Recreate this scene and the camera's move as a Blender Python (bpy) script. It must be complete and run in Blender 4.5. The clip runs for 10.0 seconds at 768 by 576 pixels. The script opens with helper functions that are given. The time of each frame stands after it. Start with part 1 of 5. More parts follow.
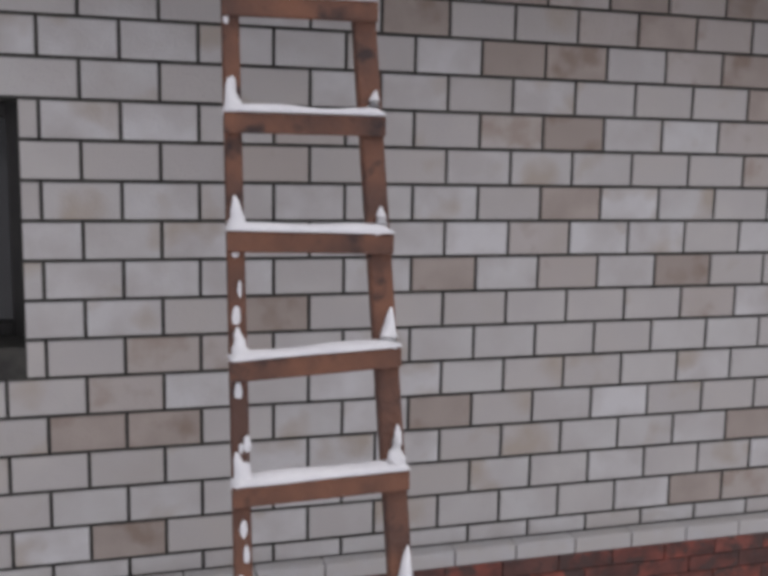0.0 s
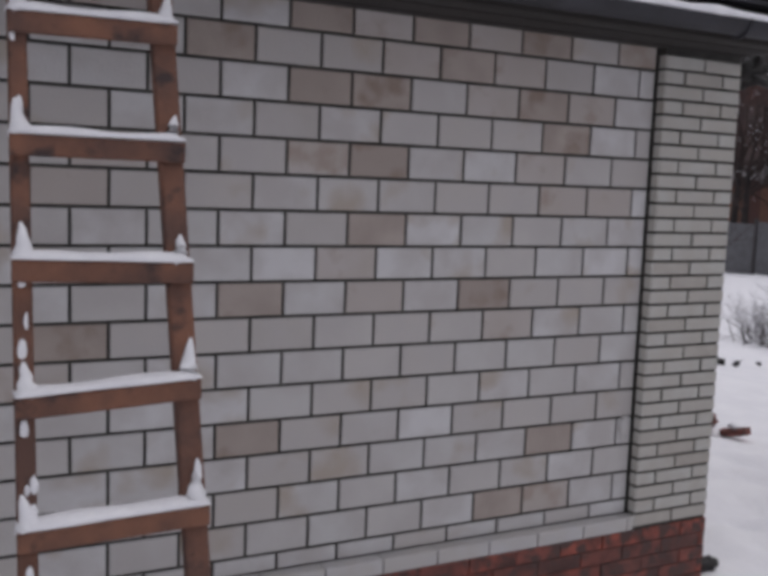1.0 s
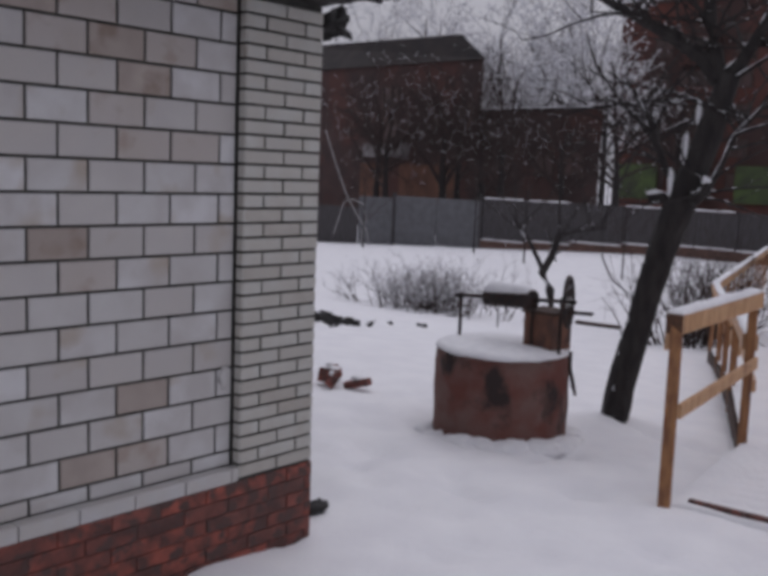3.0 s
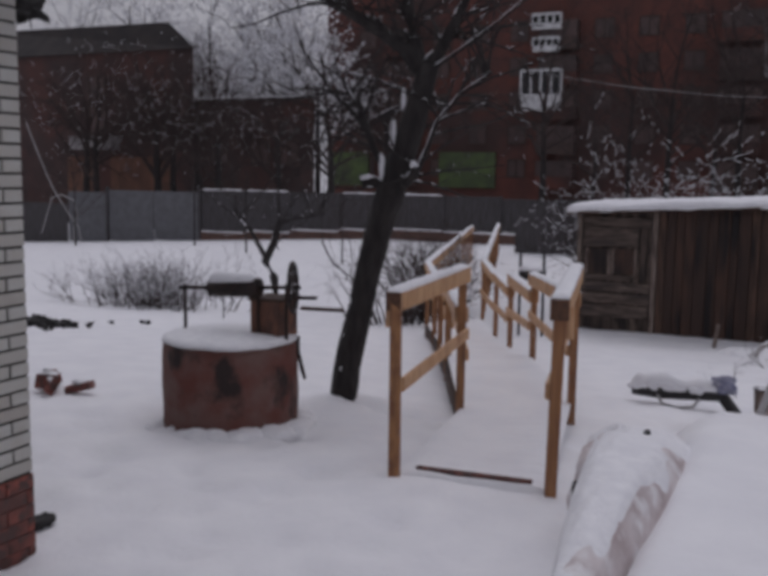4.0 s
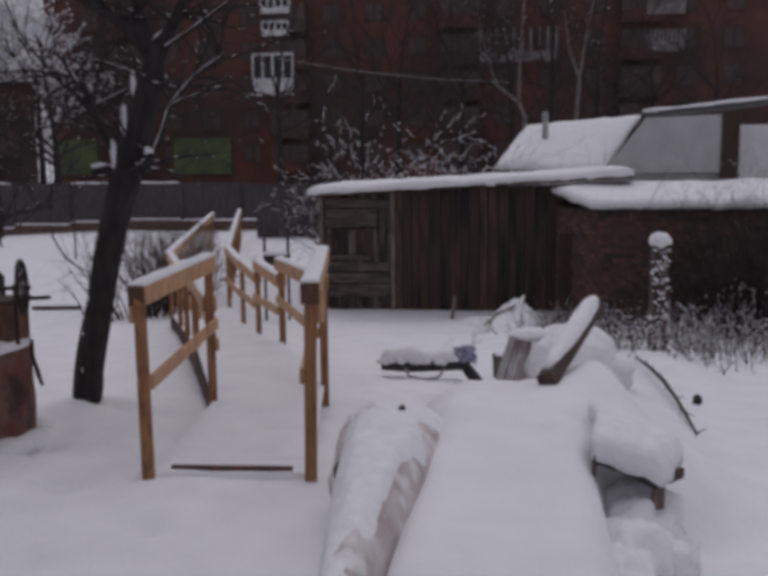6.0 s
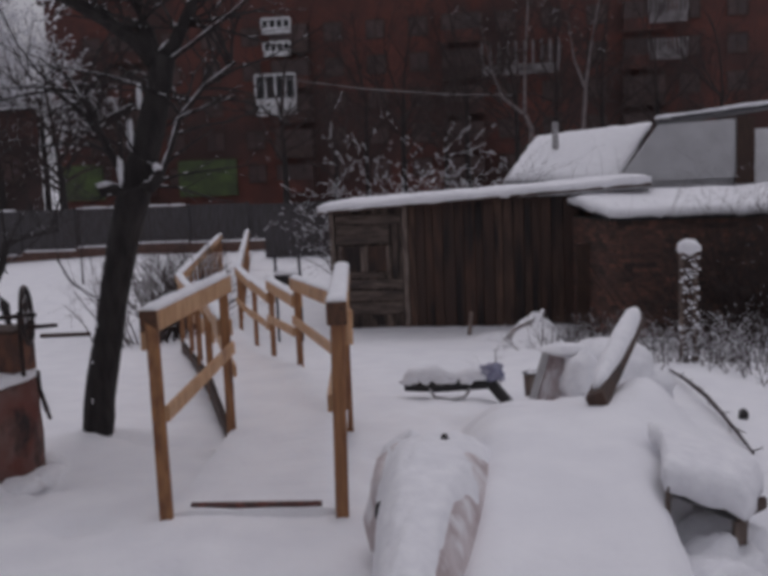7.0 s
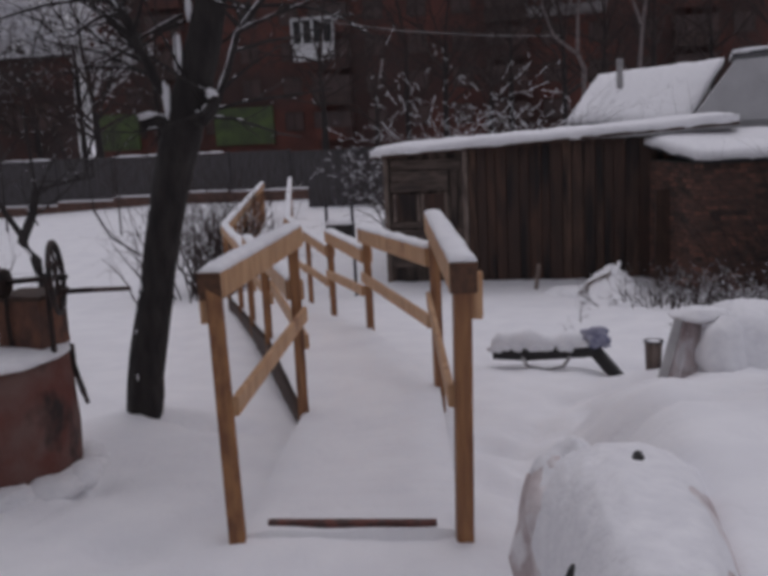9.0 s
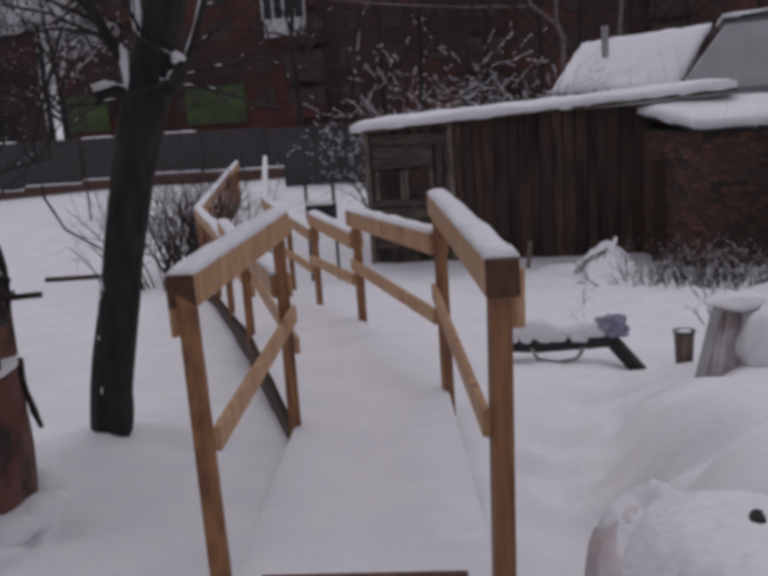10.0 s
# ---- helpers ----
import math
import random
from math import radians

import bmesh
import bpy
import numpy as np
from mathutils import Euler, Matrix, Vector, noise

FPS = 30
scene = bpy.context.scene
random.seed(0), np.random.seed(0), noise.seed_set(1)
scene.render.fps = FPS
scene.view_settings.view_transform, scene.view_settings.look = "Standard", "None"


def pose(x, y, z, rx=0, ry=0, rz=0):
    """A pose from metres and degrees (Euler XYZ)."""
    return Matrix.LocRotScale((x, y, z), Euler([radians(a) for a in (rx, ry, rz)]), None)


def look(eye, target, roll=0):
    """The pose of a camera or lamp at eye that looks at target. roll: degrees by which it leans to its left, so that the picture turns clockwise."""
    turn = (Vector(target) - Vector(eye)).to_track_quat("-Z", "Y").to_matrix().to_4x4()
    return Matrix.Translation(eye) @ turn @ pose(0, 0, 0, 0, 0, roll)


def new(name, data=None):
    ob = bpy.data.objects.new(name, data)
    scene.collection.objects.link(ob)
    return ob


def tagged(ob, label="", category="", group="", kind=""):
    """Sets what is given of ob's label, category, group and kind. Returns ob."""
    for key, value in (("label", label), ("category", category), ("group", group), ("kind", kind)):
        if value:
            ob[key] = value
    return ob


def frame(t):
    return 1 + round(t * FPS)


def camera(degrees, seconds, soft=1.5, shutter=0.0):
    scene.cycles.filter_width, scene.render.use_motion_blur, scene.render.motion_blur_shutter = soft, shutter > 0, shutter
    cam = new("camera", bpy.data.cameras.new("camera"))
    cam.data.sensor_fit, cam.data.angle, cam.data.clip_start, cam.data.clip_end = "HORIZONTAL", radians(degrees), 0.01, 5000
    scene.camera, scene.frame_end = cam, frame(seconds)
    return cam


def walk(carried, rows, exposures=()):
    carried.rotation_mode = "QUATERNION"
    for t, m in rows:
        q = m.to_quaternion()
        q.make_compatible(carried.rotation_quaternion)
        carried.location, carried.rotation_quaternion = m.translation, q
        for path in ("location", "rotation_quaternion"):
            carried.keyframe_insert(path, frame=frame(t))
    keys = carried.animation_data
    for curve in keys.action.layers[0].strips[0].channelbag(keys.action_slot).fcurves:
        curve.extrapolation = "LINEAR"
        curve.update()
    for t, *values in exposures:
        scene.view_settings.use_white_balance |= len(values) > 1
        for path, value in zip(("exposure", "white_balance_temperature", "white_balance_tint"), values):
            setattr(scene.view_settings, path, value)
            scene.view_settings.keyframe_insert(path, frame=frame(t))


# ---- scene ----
cam = camera(45.3, 10.0, soft=4.5)
PATH = [
    (0, (-1.521, -3.462, 2.041), (-0.973, -1.558, 1.771), 1.0),
    (0.5, (-1.443, -3.485, 2.039), (-0.719, -1.637, 1.794), 1.2),
    (1, (-1.45, -3.47, 2.089), (-0.549, -1.7, 1.859), 2.2),
    (1.5, (-1.31, -3.601, 1.993), (-0.347, -1.861, 1.783), 1.8),
    (2, (-1.248, -3.558, 1.994), (-0.099, -1.937, 1.767), 2.0),
    (3.5, (-1.053, -3.556, 1.922), (0.591, -2.444, 1.676), 1.58),
    (4, (-1.096, -3.555, 1.924), (0.705, -2.721, 1.673), 0.76),
    (4.5, (-1.104, -3.555, 1.925), (0.757, -2.867, 1.672), 0.65),
    (5, (-1.116, -3.561, 1.928), (0.807, -3.088, 1.646), 0.63),
    (5.5, (-1.102, -3.547, 1.927), (0.85, -3.231, 1.628), 0.19),
    (7, (-0.612, -3.302, 1.866), (1.347, -2.98, 1.621), -2.33),
    (7.5, (-0.4, -3.156, 1.827), (1.563, -2.86, 1.58), -3.78),
    (8, (-0.056, -3.013, 1.804), (1.879, -2.622, 1.489), -2.28),
    (8.5, (0.217, -2.843, 1.785), (2.162, -2.493, 1.478), -2.46),
    (9, (0.556, -2.673, 1.754), (2.484, -2.275, 1.404), -2.83),
    (9.5, (0.905, -2.554, 1.734), (2.823, -2.119, 1.368), -1.61),
    (10, (1.3, -2.392, 1.712), (3.228, -2.042, 1.31), -3.9),
]
walk(cam, [(t, look(eye, target, roll)) for t, eye, target, roll in PATH],
     exposures=[(0.0, -0.72, 6300, 15), (0.5, -0.88, 6300, 15), (1.0, -1.12, 6150, 16), (1.5, -1.09, 6050, 17), (2.0, -1.08, 6000, 19), (3.5, -1.50, 6000, 18), (5.0, -1.66, 6060, 19), (10.0, -1.64, 6080, 19)])

# ---- light: an overcast winter day ----
world = bpy.data.worlds.new("world")
scene.world = world
world.use_nodes = True
wn, wl = world.node_tree.nodes, world.node_tree.links
sky = wn.new("ShaderNodeTexSky")
sky.sky_type = 'NISHITA'
sky.sun_disc = False
sky.sun_elevation, sky.sun_rotation = radians(69), radians(88)
sky.air_density, sky.dust_density, sky.ozone_density = 2.0, 10.0, 1.0
veil = wn.new("ShaderNodeHueSaturation")  # cloud takes the blue out of the sky
veil.inputs["Saturation"].default_value = 0.25
wl.new(sky.outputs[0], veil.inputs["Color"])
cloud = wn.new("ShaderNodeMix")  # an even cloud cover, as bright at the horizon as overhead
cloud.data_type = 'RGBA'
cloud.inputs[0].default_value = 0.55
cloud.inputs[7].default_value = (9.0, 8.85, 8.9, 1)
wl.new(veil.outputs[0], cloud.inputs[6])
wl.new(cloud.outputs[2], wn["Background"].inputs[0])
wn["Background"].inputs[1].default_value = 0.16
sun = new("sun", bpy.data.lights.new("sun", 'SUN'))
sun.data.energy, sun.data.angle, sun.data.color = 0.3, radians(60), (1.0, 0.98, 0.96)
sun.matrix_world = look((5.4, 0.2, 14), (0, 0, 0))


# ---- materials ----
def material(name, base, rough=0.8, vary=(), scale=8.0, detail=4.0, bump=0.0, bump_scale=60.0, metal=0.0, island=(), stretch=(1, 1, 1), spot=(), spot_scale=1.5, spot_at=0.58):
    """vary: second colour mixed by grain; island: colours picked piece by piece; spot: stain colour in larger patches."""
    m = bpy.data.materials.new(name)
    m.use_nodes = True
    n, l = m.node_tree.nodes, m.node_tree.links
    b = n["Principled BSDF"]
    b.inputs["Roughness"].default_value, b.inputs["Metallic"].default_value = rough, metal
    co = n.new("ShaderNodeTexCoord")
    mp = n.new("ShaderNodeMapping")
    mp.inputs["Scale"].default_value = stretch
    l.new(co.outputs["Object"], mp.inputs["Vector"])
    where = mp.outputs["Vector"]
    if island:
        info = n.new("ShaderNodeObjectInfo")
        add = n.new("ShaderNodeVectorMath")
        add.operation = 'MULTIPLY_ADD'
        add.inputs[1].default_value = (1, 1, 1)
        l.new(where, add.inputs[0])
        sc = n.new("ShaderNodeVectorMath")
        sc.operation = 'SCALE'
        sc.inputs[0].default_value = (37, 53, 71)
        l.new(info.outputs["Random"], sc.inputs["Scale"])
        l.new(sc.outputs[0], add.inputs[2])
        where = add.outputs[0]
    col = None
    if island:
        ramp = n.new("ShaderNodeValToRGB")
        ramp.color_ramp.interpolation = 'LINEAR'
        els = ramp.color_ramp.elements
        while len(els) < len(island):
            els.new(0.5)
        for e, (p, c) in zip(els, island):
            e.position, e.color = p, (*c, 1)
        l.new(info.outputs["Random"], ramp.inputs[0])
        col = ramp.outputs[0]

    def mix(fac, a, c):
        mx = n.new("ShaderNodeMix")
        mx.data_type = 'RGBA'
        l.new(fac, mx.inputs[0])
        if a is None:
            mx.inputs[6].default_value = (*base, 1)
        else:
            l.new(a, mx.inputs[6])
        mx.inputs[7].default_value = (*c, 1)
        return mx.outputs[2]

    def grain(s, d, low, high):
        t = n.new("ShaderNodeTexNoise")
        t.inputs["Scale"].default_value, t.inputs["Detail"].default_value = s, d
        l.new(where, t.inputs["Vector"])
        r = n.new("ShaderNodeMapRange")
        r.inputs[1].default_value, r.inputs[2].default_value = low, high
        l.new(t.outputs[0], r.inputs[0])
        return r.outputs[0], t.outputs[0]
    if vary:
        col = mix(grain(scale, detail, 0.35, 0.65)[0], col, vary)
    if spot:
        col = mix(grain(spot_scale, 3, spot_at, spot_at + 0.12)[0], col, spot)
    if col is None:
        b.inputs["Base Color"].default_value = (*base, 1)
    else:
        l.new(col, b.inputs["Base Color"])
    if bump:
        bp = n.new("ShaderNodeBump")
        bp.inputs["Strength"].default_value, bp.inputs["Distance"].default_value = bump, 0.02
        l.new(grain(bump_scale, 5, 0, 1)[1], bp.inputs["Height"])
        l.new(bp.outputs[0], b.inputs["Normal"])
    return m


SNOW = material("snow", (0.86, 0.86, 0.88), 0.75, (0.80, 0.80, 0.83), 2.5, 6, 0.35, 18)
SNOW_FINE = material("snow_fine", (0.86, 0.86, 0.88), 0.75, (0.78, 0.78, 0.81), 14, 5, 0.4, 40)
BLOCK = material("silicate_block", (0.5, 0.49, 0.47), 0.85, (0.47, 0.45, 0.44), 5, 5, 0.25, 90,
                 island=((0.0, (0.62, 0.615, 0.62)), (0.5, (0.54, 0.535, 0.53)), (0.8, (0.50, 0.475, 0.455)), (1.0, (0.44, 0.415, 0.395))),
                 spot=(0.42, 0.37, 0.32), spot_scale=3.2, spot_at=0.58)
BLOCK_TAN = material("tan_stained_block", (0.42, 0.37, 0.33), 0.85, (0.44, 0.40, 0.37), 6, 5, 0.25, 90,
                     island=((0.0, (0.49, 0.46, 0.445)), (1.0, (0.44, 0.40, 0.375))), spot=(0.37, 0.31, 0.27), spot_scale=5, spot_at=0.55)
BLOCK_BROWN = material("brown_stained_block", (0.33, 0.27, 0.23), 0.85, (0.34, 0.29, 0.26), 6, 5, 0.25, 90,
                       island=((0.0, (0.43, 0.375, 0.34)), (1.0, (0.35, 0.30, 0.27))), spot=(0.28, 0.22, 0.185), spot_scale=5, spot_at=0.55)
PILLAR_BRICK = material("pillar_brick", (0.5, 0.49, 0.45), 0.85, (0.46, 0.44, 0.40), 9, 5, 0.25, 90,
                        island=((0.0, (0.52, 0.52, 0.49)), (0.7, (0.47, 0.46, 0.43)), (1.0, (0.39, 0.36, 0.32))))
MORTAR = material("dark_mortar", (0.07, 0.068, 0.06), 0.95, (0.04, 0.039, 0.037), 12, 4, 0.4, 120)
PLINTH_BRICK = material("plinth_brick", (0.2, 0.07, 0.05), 0.8, (0.085, 0.04, 0.035), 9, 6, 0.5, 60,
                        island=((0.0, (0.40, 0.105, 0.07)), (0.4, (0.29, 0.085, 0.062)), (0.7, (0.23, 0.08, 0.062)), (1.0, (0.17, 0.078, 0.064))), spot=(0.085, 0.05, 0.045), spot_scale=13, spot_at=0.5)
LEDGE = material("ledge_block", (0.5, 0.5, 0.5), 0.85, (0.5, 0.48, 0.46), 9, 5, 0.25, 90, island=((0.0, (0.54, 0.535, 0.54)), (1.0, (0.49, 0.48, 0.48))))
DARK_METAL = material("dark_grey_metal", (0.042, 0.042, 0.05), 0.6, (0.028, 0.028, 0.032), 6, 3, 0.1, 30, 0.2)
BLACK_IRON = material("black_iron", (0.025, 0.024, 0.024), 0.55, (0.05, 0.03, 0.025), 20, 4, 0.3, 60, 0.5)
SOFFIT = material("dark_soffit", (0.03, 0.026, 0.024), 0.85, (0.03, 0.027, 0.025), 9, 4, 0.3, 50)
LADDER_WOOD = material("weathered_red_wood", (0.215, 0.098, 0.060), 0.8, (0.11, 0.058, 0.044), 7, 8, 0.6, 40, stretch=(1.0, 2, 1.0), spot=(0.05, 0.032, 0.03), spot_scale=9, spot_at=0.56)
NEW_WOOD = material("varnished_pine", (0.60, 0.37, 0.20), 0.55, (0.46, 0.26, 0.13), 5, 6, 0.25, 30, stretch=(3, 3, 0.8), spot=(0.28, 0.13, 0.06), spot_scale=2.4, spot_at=0.6)
POST_WOOD = material("stained_pine_post", (0.35, 0.168, 0.066), 0.55, (0.19, 0.08, 0.036), 6, 6, 0.25, 30, stretch=(4, 4, 0.5), spot=(0.13, 0.055, 0.03), spot_scale=3.5, spot_at=0.6)
END_WOOD = material("wet_end_grain", (0.13, 0.06, 0.03), 0.7, (0.07, 0.034, 0.02), 30, 5, 0.3, 60)
DARK_WOOD = material("dark_board", (0.05, 0.032, 0.026), 0.8, (0.085, 0.05, 0.036), 5, 6, 0.5, 30, stretch=(4, 4, 0.5), spot=(0.03, 0.022, 0.02), spot_scale=1.4)
SHED_WOOD = material("shed_board", (0.075, 0.042, 0.03), 0.85, (0.045, 0.028, 0.022), 4, 6, 0.5, 30, stretch=(3, 3, 0.4),
                     island=((0.0, (0.105, 0.052, 0.034)), (0.5, (0.055, 0.032, 0.025)), (1.0, (0.125, 0.072, 0.05))), spot=(0.016, 0.013, 0.013), spot_scale=1.1, spot_at=0.5)
SHED_GREY = material("weathered_shed_cladding", (0.10, 0.075, 0.06), 0.9, (0.05, 0.038, 0.032), 5, 6, 0.5, 30, stretch=(3, 3, 0.6),
                     island=((0.0, (0.22, 0.165, 0.13)), (0.5, (0.11, 0.08, 0.066)), (1.0, (0.16, 0.12, 0.095))), spot=(0.03, 0.024, 0.022), spot_scale=2.2, spot_at=0.48)
SHED_PLANK = material("weathered_shed_plank", (0.13, 0.098, 0.08), 0.9, (0.06, 0.045, 0.038), 5, 6, 0.5, 30, stretch=(3, 0.6, 3),
                      island=((0.0, (0.18, 0.137, 0.112)), (1.0, (0.12, 0.09, 0.074))), spot=(0.055, 0.042, 0.038), spot_scale=1.3, spot_at=0.56)
GREY_WOOD = material("weathered_grey_board", (0.15, 0.115, 0.09), 0.9, (0.10, 0.075, 0.062), 5, 6, 0.5, 30, stretch=(3, 3, 0.6),
                     island=((0.0, (0.36, 0.285, 0.245)), (1.0, (0.19, 0.15, 0.125))), spot=(0.07, 0.05, 0.045), spot_scale=2)
BARK = material("wet_bark", (0.018, 0.015, 0.015), 0.9, (0.04, 0.035, 0.033), 14, 6, 0.9, 25, stretch=(1, 1, 0.35))
TWIG = material("twig_bark", (0.05, 0.032, 0.028), 0.9, (0.028, 0.021, 0.02), 10, 3)
RING = material("rusty_concrete", (0.145, 0.05, 0.038), 0.9, (0.17, 0.10, 0.085), 5, 8, 0.7, 25, spot=(0.035, 0.024, 0.022), spot_scale=3.4, spot_at=0.52)
SHED_BRICK = material("dark_red_brick", (0.14, 0.07, 0.05), 0.85, (0.09, 0.05, 0.04), 8, 5, 0.4, 40,
                      island=((0.0, (0.24, 0.11, 0.075)), (0.5, (0.16, 0.08, 0.058)), (1.0, (0.09, 0.056, 0.046))), spot=(0.05, 0.035, 0.03), spot_scale=1.6, spot_at=0.52)
FENCE = material("grey_fence_sheet", (0.125, 0.125, 0.135), 0.6, (0.095, 0.095, 0.102), 3, 4, 0.1, 20)
FENCE_DARK = material("dark_fence_board", (0.075, 0.07, 0.074), 0.85, (0.048, 0.043, 0.043), 4, 5, 0.3, 20, stretch=(3, 3, 0.5))
BASE_BRICK = material("fence_base_brick", (0.15, 0.085, 0.065), 0.85, (0.10, 0.06, 0.05), 6, 5, 0.3, 30)
APT = material("apartment_brick", (0.145, 0.053, 0.040), 0.9, (0.095, 0.044, 0.037), 0.6, 8, 0.2, 12, spot=(0.065, 0.038, 0.034), spot_scale=0.12, spot_at=0.48)
HOUSE = material("brown_house_wall", (0.075, 0.046, 0.042), 0.9, (0.05, 0.034, 0.032), 0.8, 8, 0.2, 12, spot=(0.09, 0.043, 0.036), spot_scale=0.3, spot_at=0.5)
TERRACOTTA = material("terracotta_wall", (0.17, 0.085, 0.055), 0.9, (0.10, 0.052, 0.038), 1, 6)
GREEN = material("green_panel", (0.095, 0.14, 0.045), 0.7, (0.06, 0.075, 0.04), 0.8, 5)
WHITE = material("white_frame", (0.76, 0.76, 0.77), 0.6, (0.66, 0.66, 0.66), 3, 4)
DULL_PANEL = material("dull_balcony_panel", (0.085, 0.055, 0.047), 0.8, (0.055, 0.038, 0.034), 1.2, 5)
GABLE = material("grey_plaster", (0.58, 0.58, 0.59), 0.85, (0.50, 0.50, 0.51), 2, 6, 0.2, 20)
PALE_BARK = material("pale_bark", (0.20, 0.17, 0.165), 0.9, (0.11, 0.09, 0.088), 6, 4)
FAR_PANE = material("dull_far_pane", (0.06, 0.042, 0.04), 0.45, (0.10, 0.062, 0.055), 0.5, 5)
GLASS = material("window_glass", (0.012, 0.013, 0.015), 0.08)
FILM = material("dirty_plastic_film", (0.66, 0.60, 0.60), 0.45, (0.42, 0.34, 0.335), 5, 6, 0.6, 14, spot=(0.76, 0.74, 0.75), spot_scale=6, spot_at=0.5)
DARK_ROOF = material("dark_far_roof", (0.045, 0.038, 0.036), 0.95, (0.03, 0.027, 0.027), 1, 5)
BLUE_RAG = material("blue_rag", (0.17, 0.175, 0.27), 0.9, (0.42, 0.42, 0.5), 12, 4, 0.5, 30)
CURTAIN = material("red_brown_cloth", (0.16, 0.05, 0.035), 0.9, (0.10, 0.035, 0.03), 10, 4)
PALE_PANEL = material("pale_balcony_panel", (0.30, 0.28, 0.28), 0.8, (0.17, 0.155, 0.155), 1.2, 5)
# near-black things; also paints the window room's darkness and the film's shadow spots
BLACK = material("black_and_shade", (0.012, 0.011, 0.011), 0.6, (0.02, 0.018, 0.017), 8, 3)
PIPE = material("grey_chimney", (0.40, 0.39, 0.39), 0.8, (0.28, 0.27, 0.27), 5, 5)


# ---- mesh helpers ----
def part(name, bm, mat, parent=None, label="", smooth=False):
    me = bpy.data.meshes.new(name)
    bm.to_mesh(me)
    bm.free()
    me.materials.append(mat)
    if smooth:
        me.shade_smooth()
    ob = new(name, me)
    ob.parent = parent
    if label:
        tagged(ob, label)
    return ob


def thing(name, label, category, group="", kind="", at=(0, 0, 0)):
    ob = new(name)
    ob.location = at
    return tagged(ob, label, category, group, kind)


def frame_of(p, q, up=(0, 0, 1)):
    d = (Vector(q) - Vector(p)).normalized()
    s = d.cross(Vector(up))
    if s.length < 1e-4:
        s = d.cross(Vector((0, 1, 0)))
    s.normalize()
    return d, s, s.cross(d)


def beam(bm, p, q, w, h, up=(0, 0, 1), chamfer=0.006):
    """A squared timber from p to q, w across, h high, with its long edges taken off."""
    d, s, u = frame_of(p, q, up)
    c = min(chamfer, w / 3, h / 3)
    prof = [(-w/2+c, -h/2), (w/2-c, -h/2), (w/2, -h/2+c), (w/2, h/2-c), (w/2-c, h/2), (-w/2+c, h/2), (-w/2, h/2-c), (-w/2, -h/2+c)]
    rings = [[bm.verts.new(Vector(e) + s*a + u*b) for a, b in prof] for e in (p, q)]
    for i in range(8):
        bm.faces.new((rings[0][i], rings[1][i], rings[1][(i+1) % 8], rings[0][(i+1) % 8]))
    bm.faces.new(rings[0])
    bm.faces.new(rings[1][::-1])
    return bm


def box(bm, x0, y0, z0, x1, y1, z1):
    v = [bm.verts.new((x, y, z)) for x in (x0, x1) for y in (y0, y1) for z in (z0, z1)]
    for f in ((0, 1, 3, 2), (4, 6, 7, 5), (0, 4, 5, 1), (2, 3, 7, 6), (0, 2, 6, 4), (1, 5, 7, 3)):
        bm.faces.new([v[i] for i in f])
    return bm


def tube(bm, pts, radii, n=8, cap=True):
    """A tapering round rod along pts."""
    rings = []
    up = Vector((0.13, 0.21, 0.97))
    for i, p in enumerate(pts):
        a, b = Vector(pts[max(i-1, 0)]), Vector(pts[min(i+1, len(pts)-1)])
        d, s, u = frame_of(a, b, up)
        rings.append([bm.verts.new(Vector(p) + (s*math.cos(k*2*math.pi/n) + u*math.sin(k*2*math.pi/n)) * radii[i]) for k in range(n)])
    for r0, r1 in zip(rings, rings[1:]):
        for k in range(n):
            bm.faces.new((r0[k], r1[k], r1[(k+1) % n], r0[(k+1) % n]))
    if cap and n > 2:
        bm.faces.new(rings[0])
        bm.faces.new(rings[-1][::-1])
    return bm


def snow_strip(bm, p, q, w, h, rng, step=0.06, over=0.01):
    """Snow lying along the top of a timber from p to q: a rounded, uneven loaf."""
    p, q = Vector(p), Vector(q)
    d, s, u = frame_of(p, q)
    k = max(3, int((q-p).length / step))
    rings = []
    seed = rng.random() * 100
    for i in range(k+1):
        f = i / k
        c = p.lerp(q, f)
        e = min(1.0, min(f, 1-f) * k / 1.5 + 0.35)
        hh = h * e * (0.8 + 0.5 * noise.noise((c.x*5+seed, c.y*5, c.z*5)))
        ww = (w/2 + over) * (0.94 + 0.14 * noise.noise((c.x*7, c.y*7+seed, c.z*7)))
        prof = [(-1, -0.12), (-1.02, 0.35), (-0.75, 0.8), (-0.25, 1.0), (0.25, 1.0), (0.75, 0.8), (1.02, 0.35), (1, -0.12)]
        rings.append([bm.verts.new(c + s*a*ww + Vector((0, 0, b*hh))) for a, b in prof])
    for r0, r1 in zip(rings, rings[1:]):
        for j in range(8):
            bm.faces.new((r0[j], r1[j], r1[(j+1) % 8], r0[(j+1) % 8]))
    bm.faces.new(rings[0])
    bm.faces.new(rings[-1][::-1])
    return bm


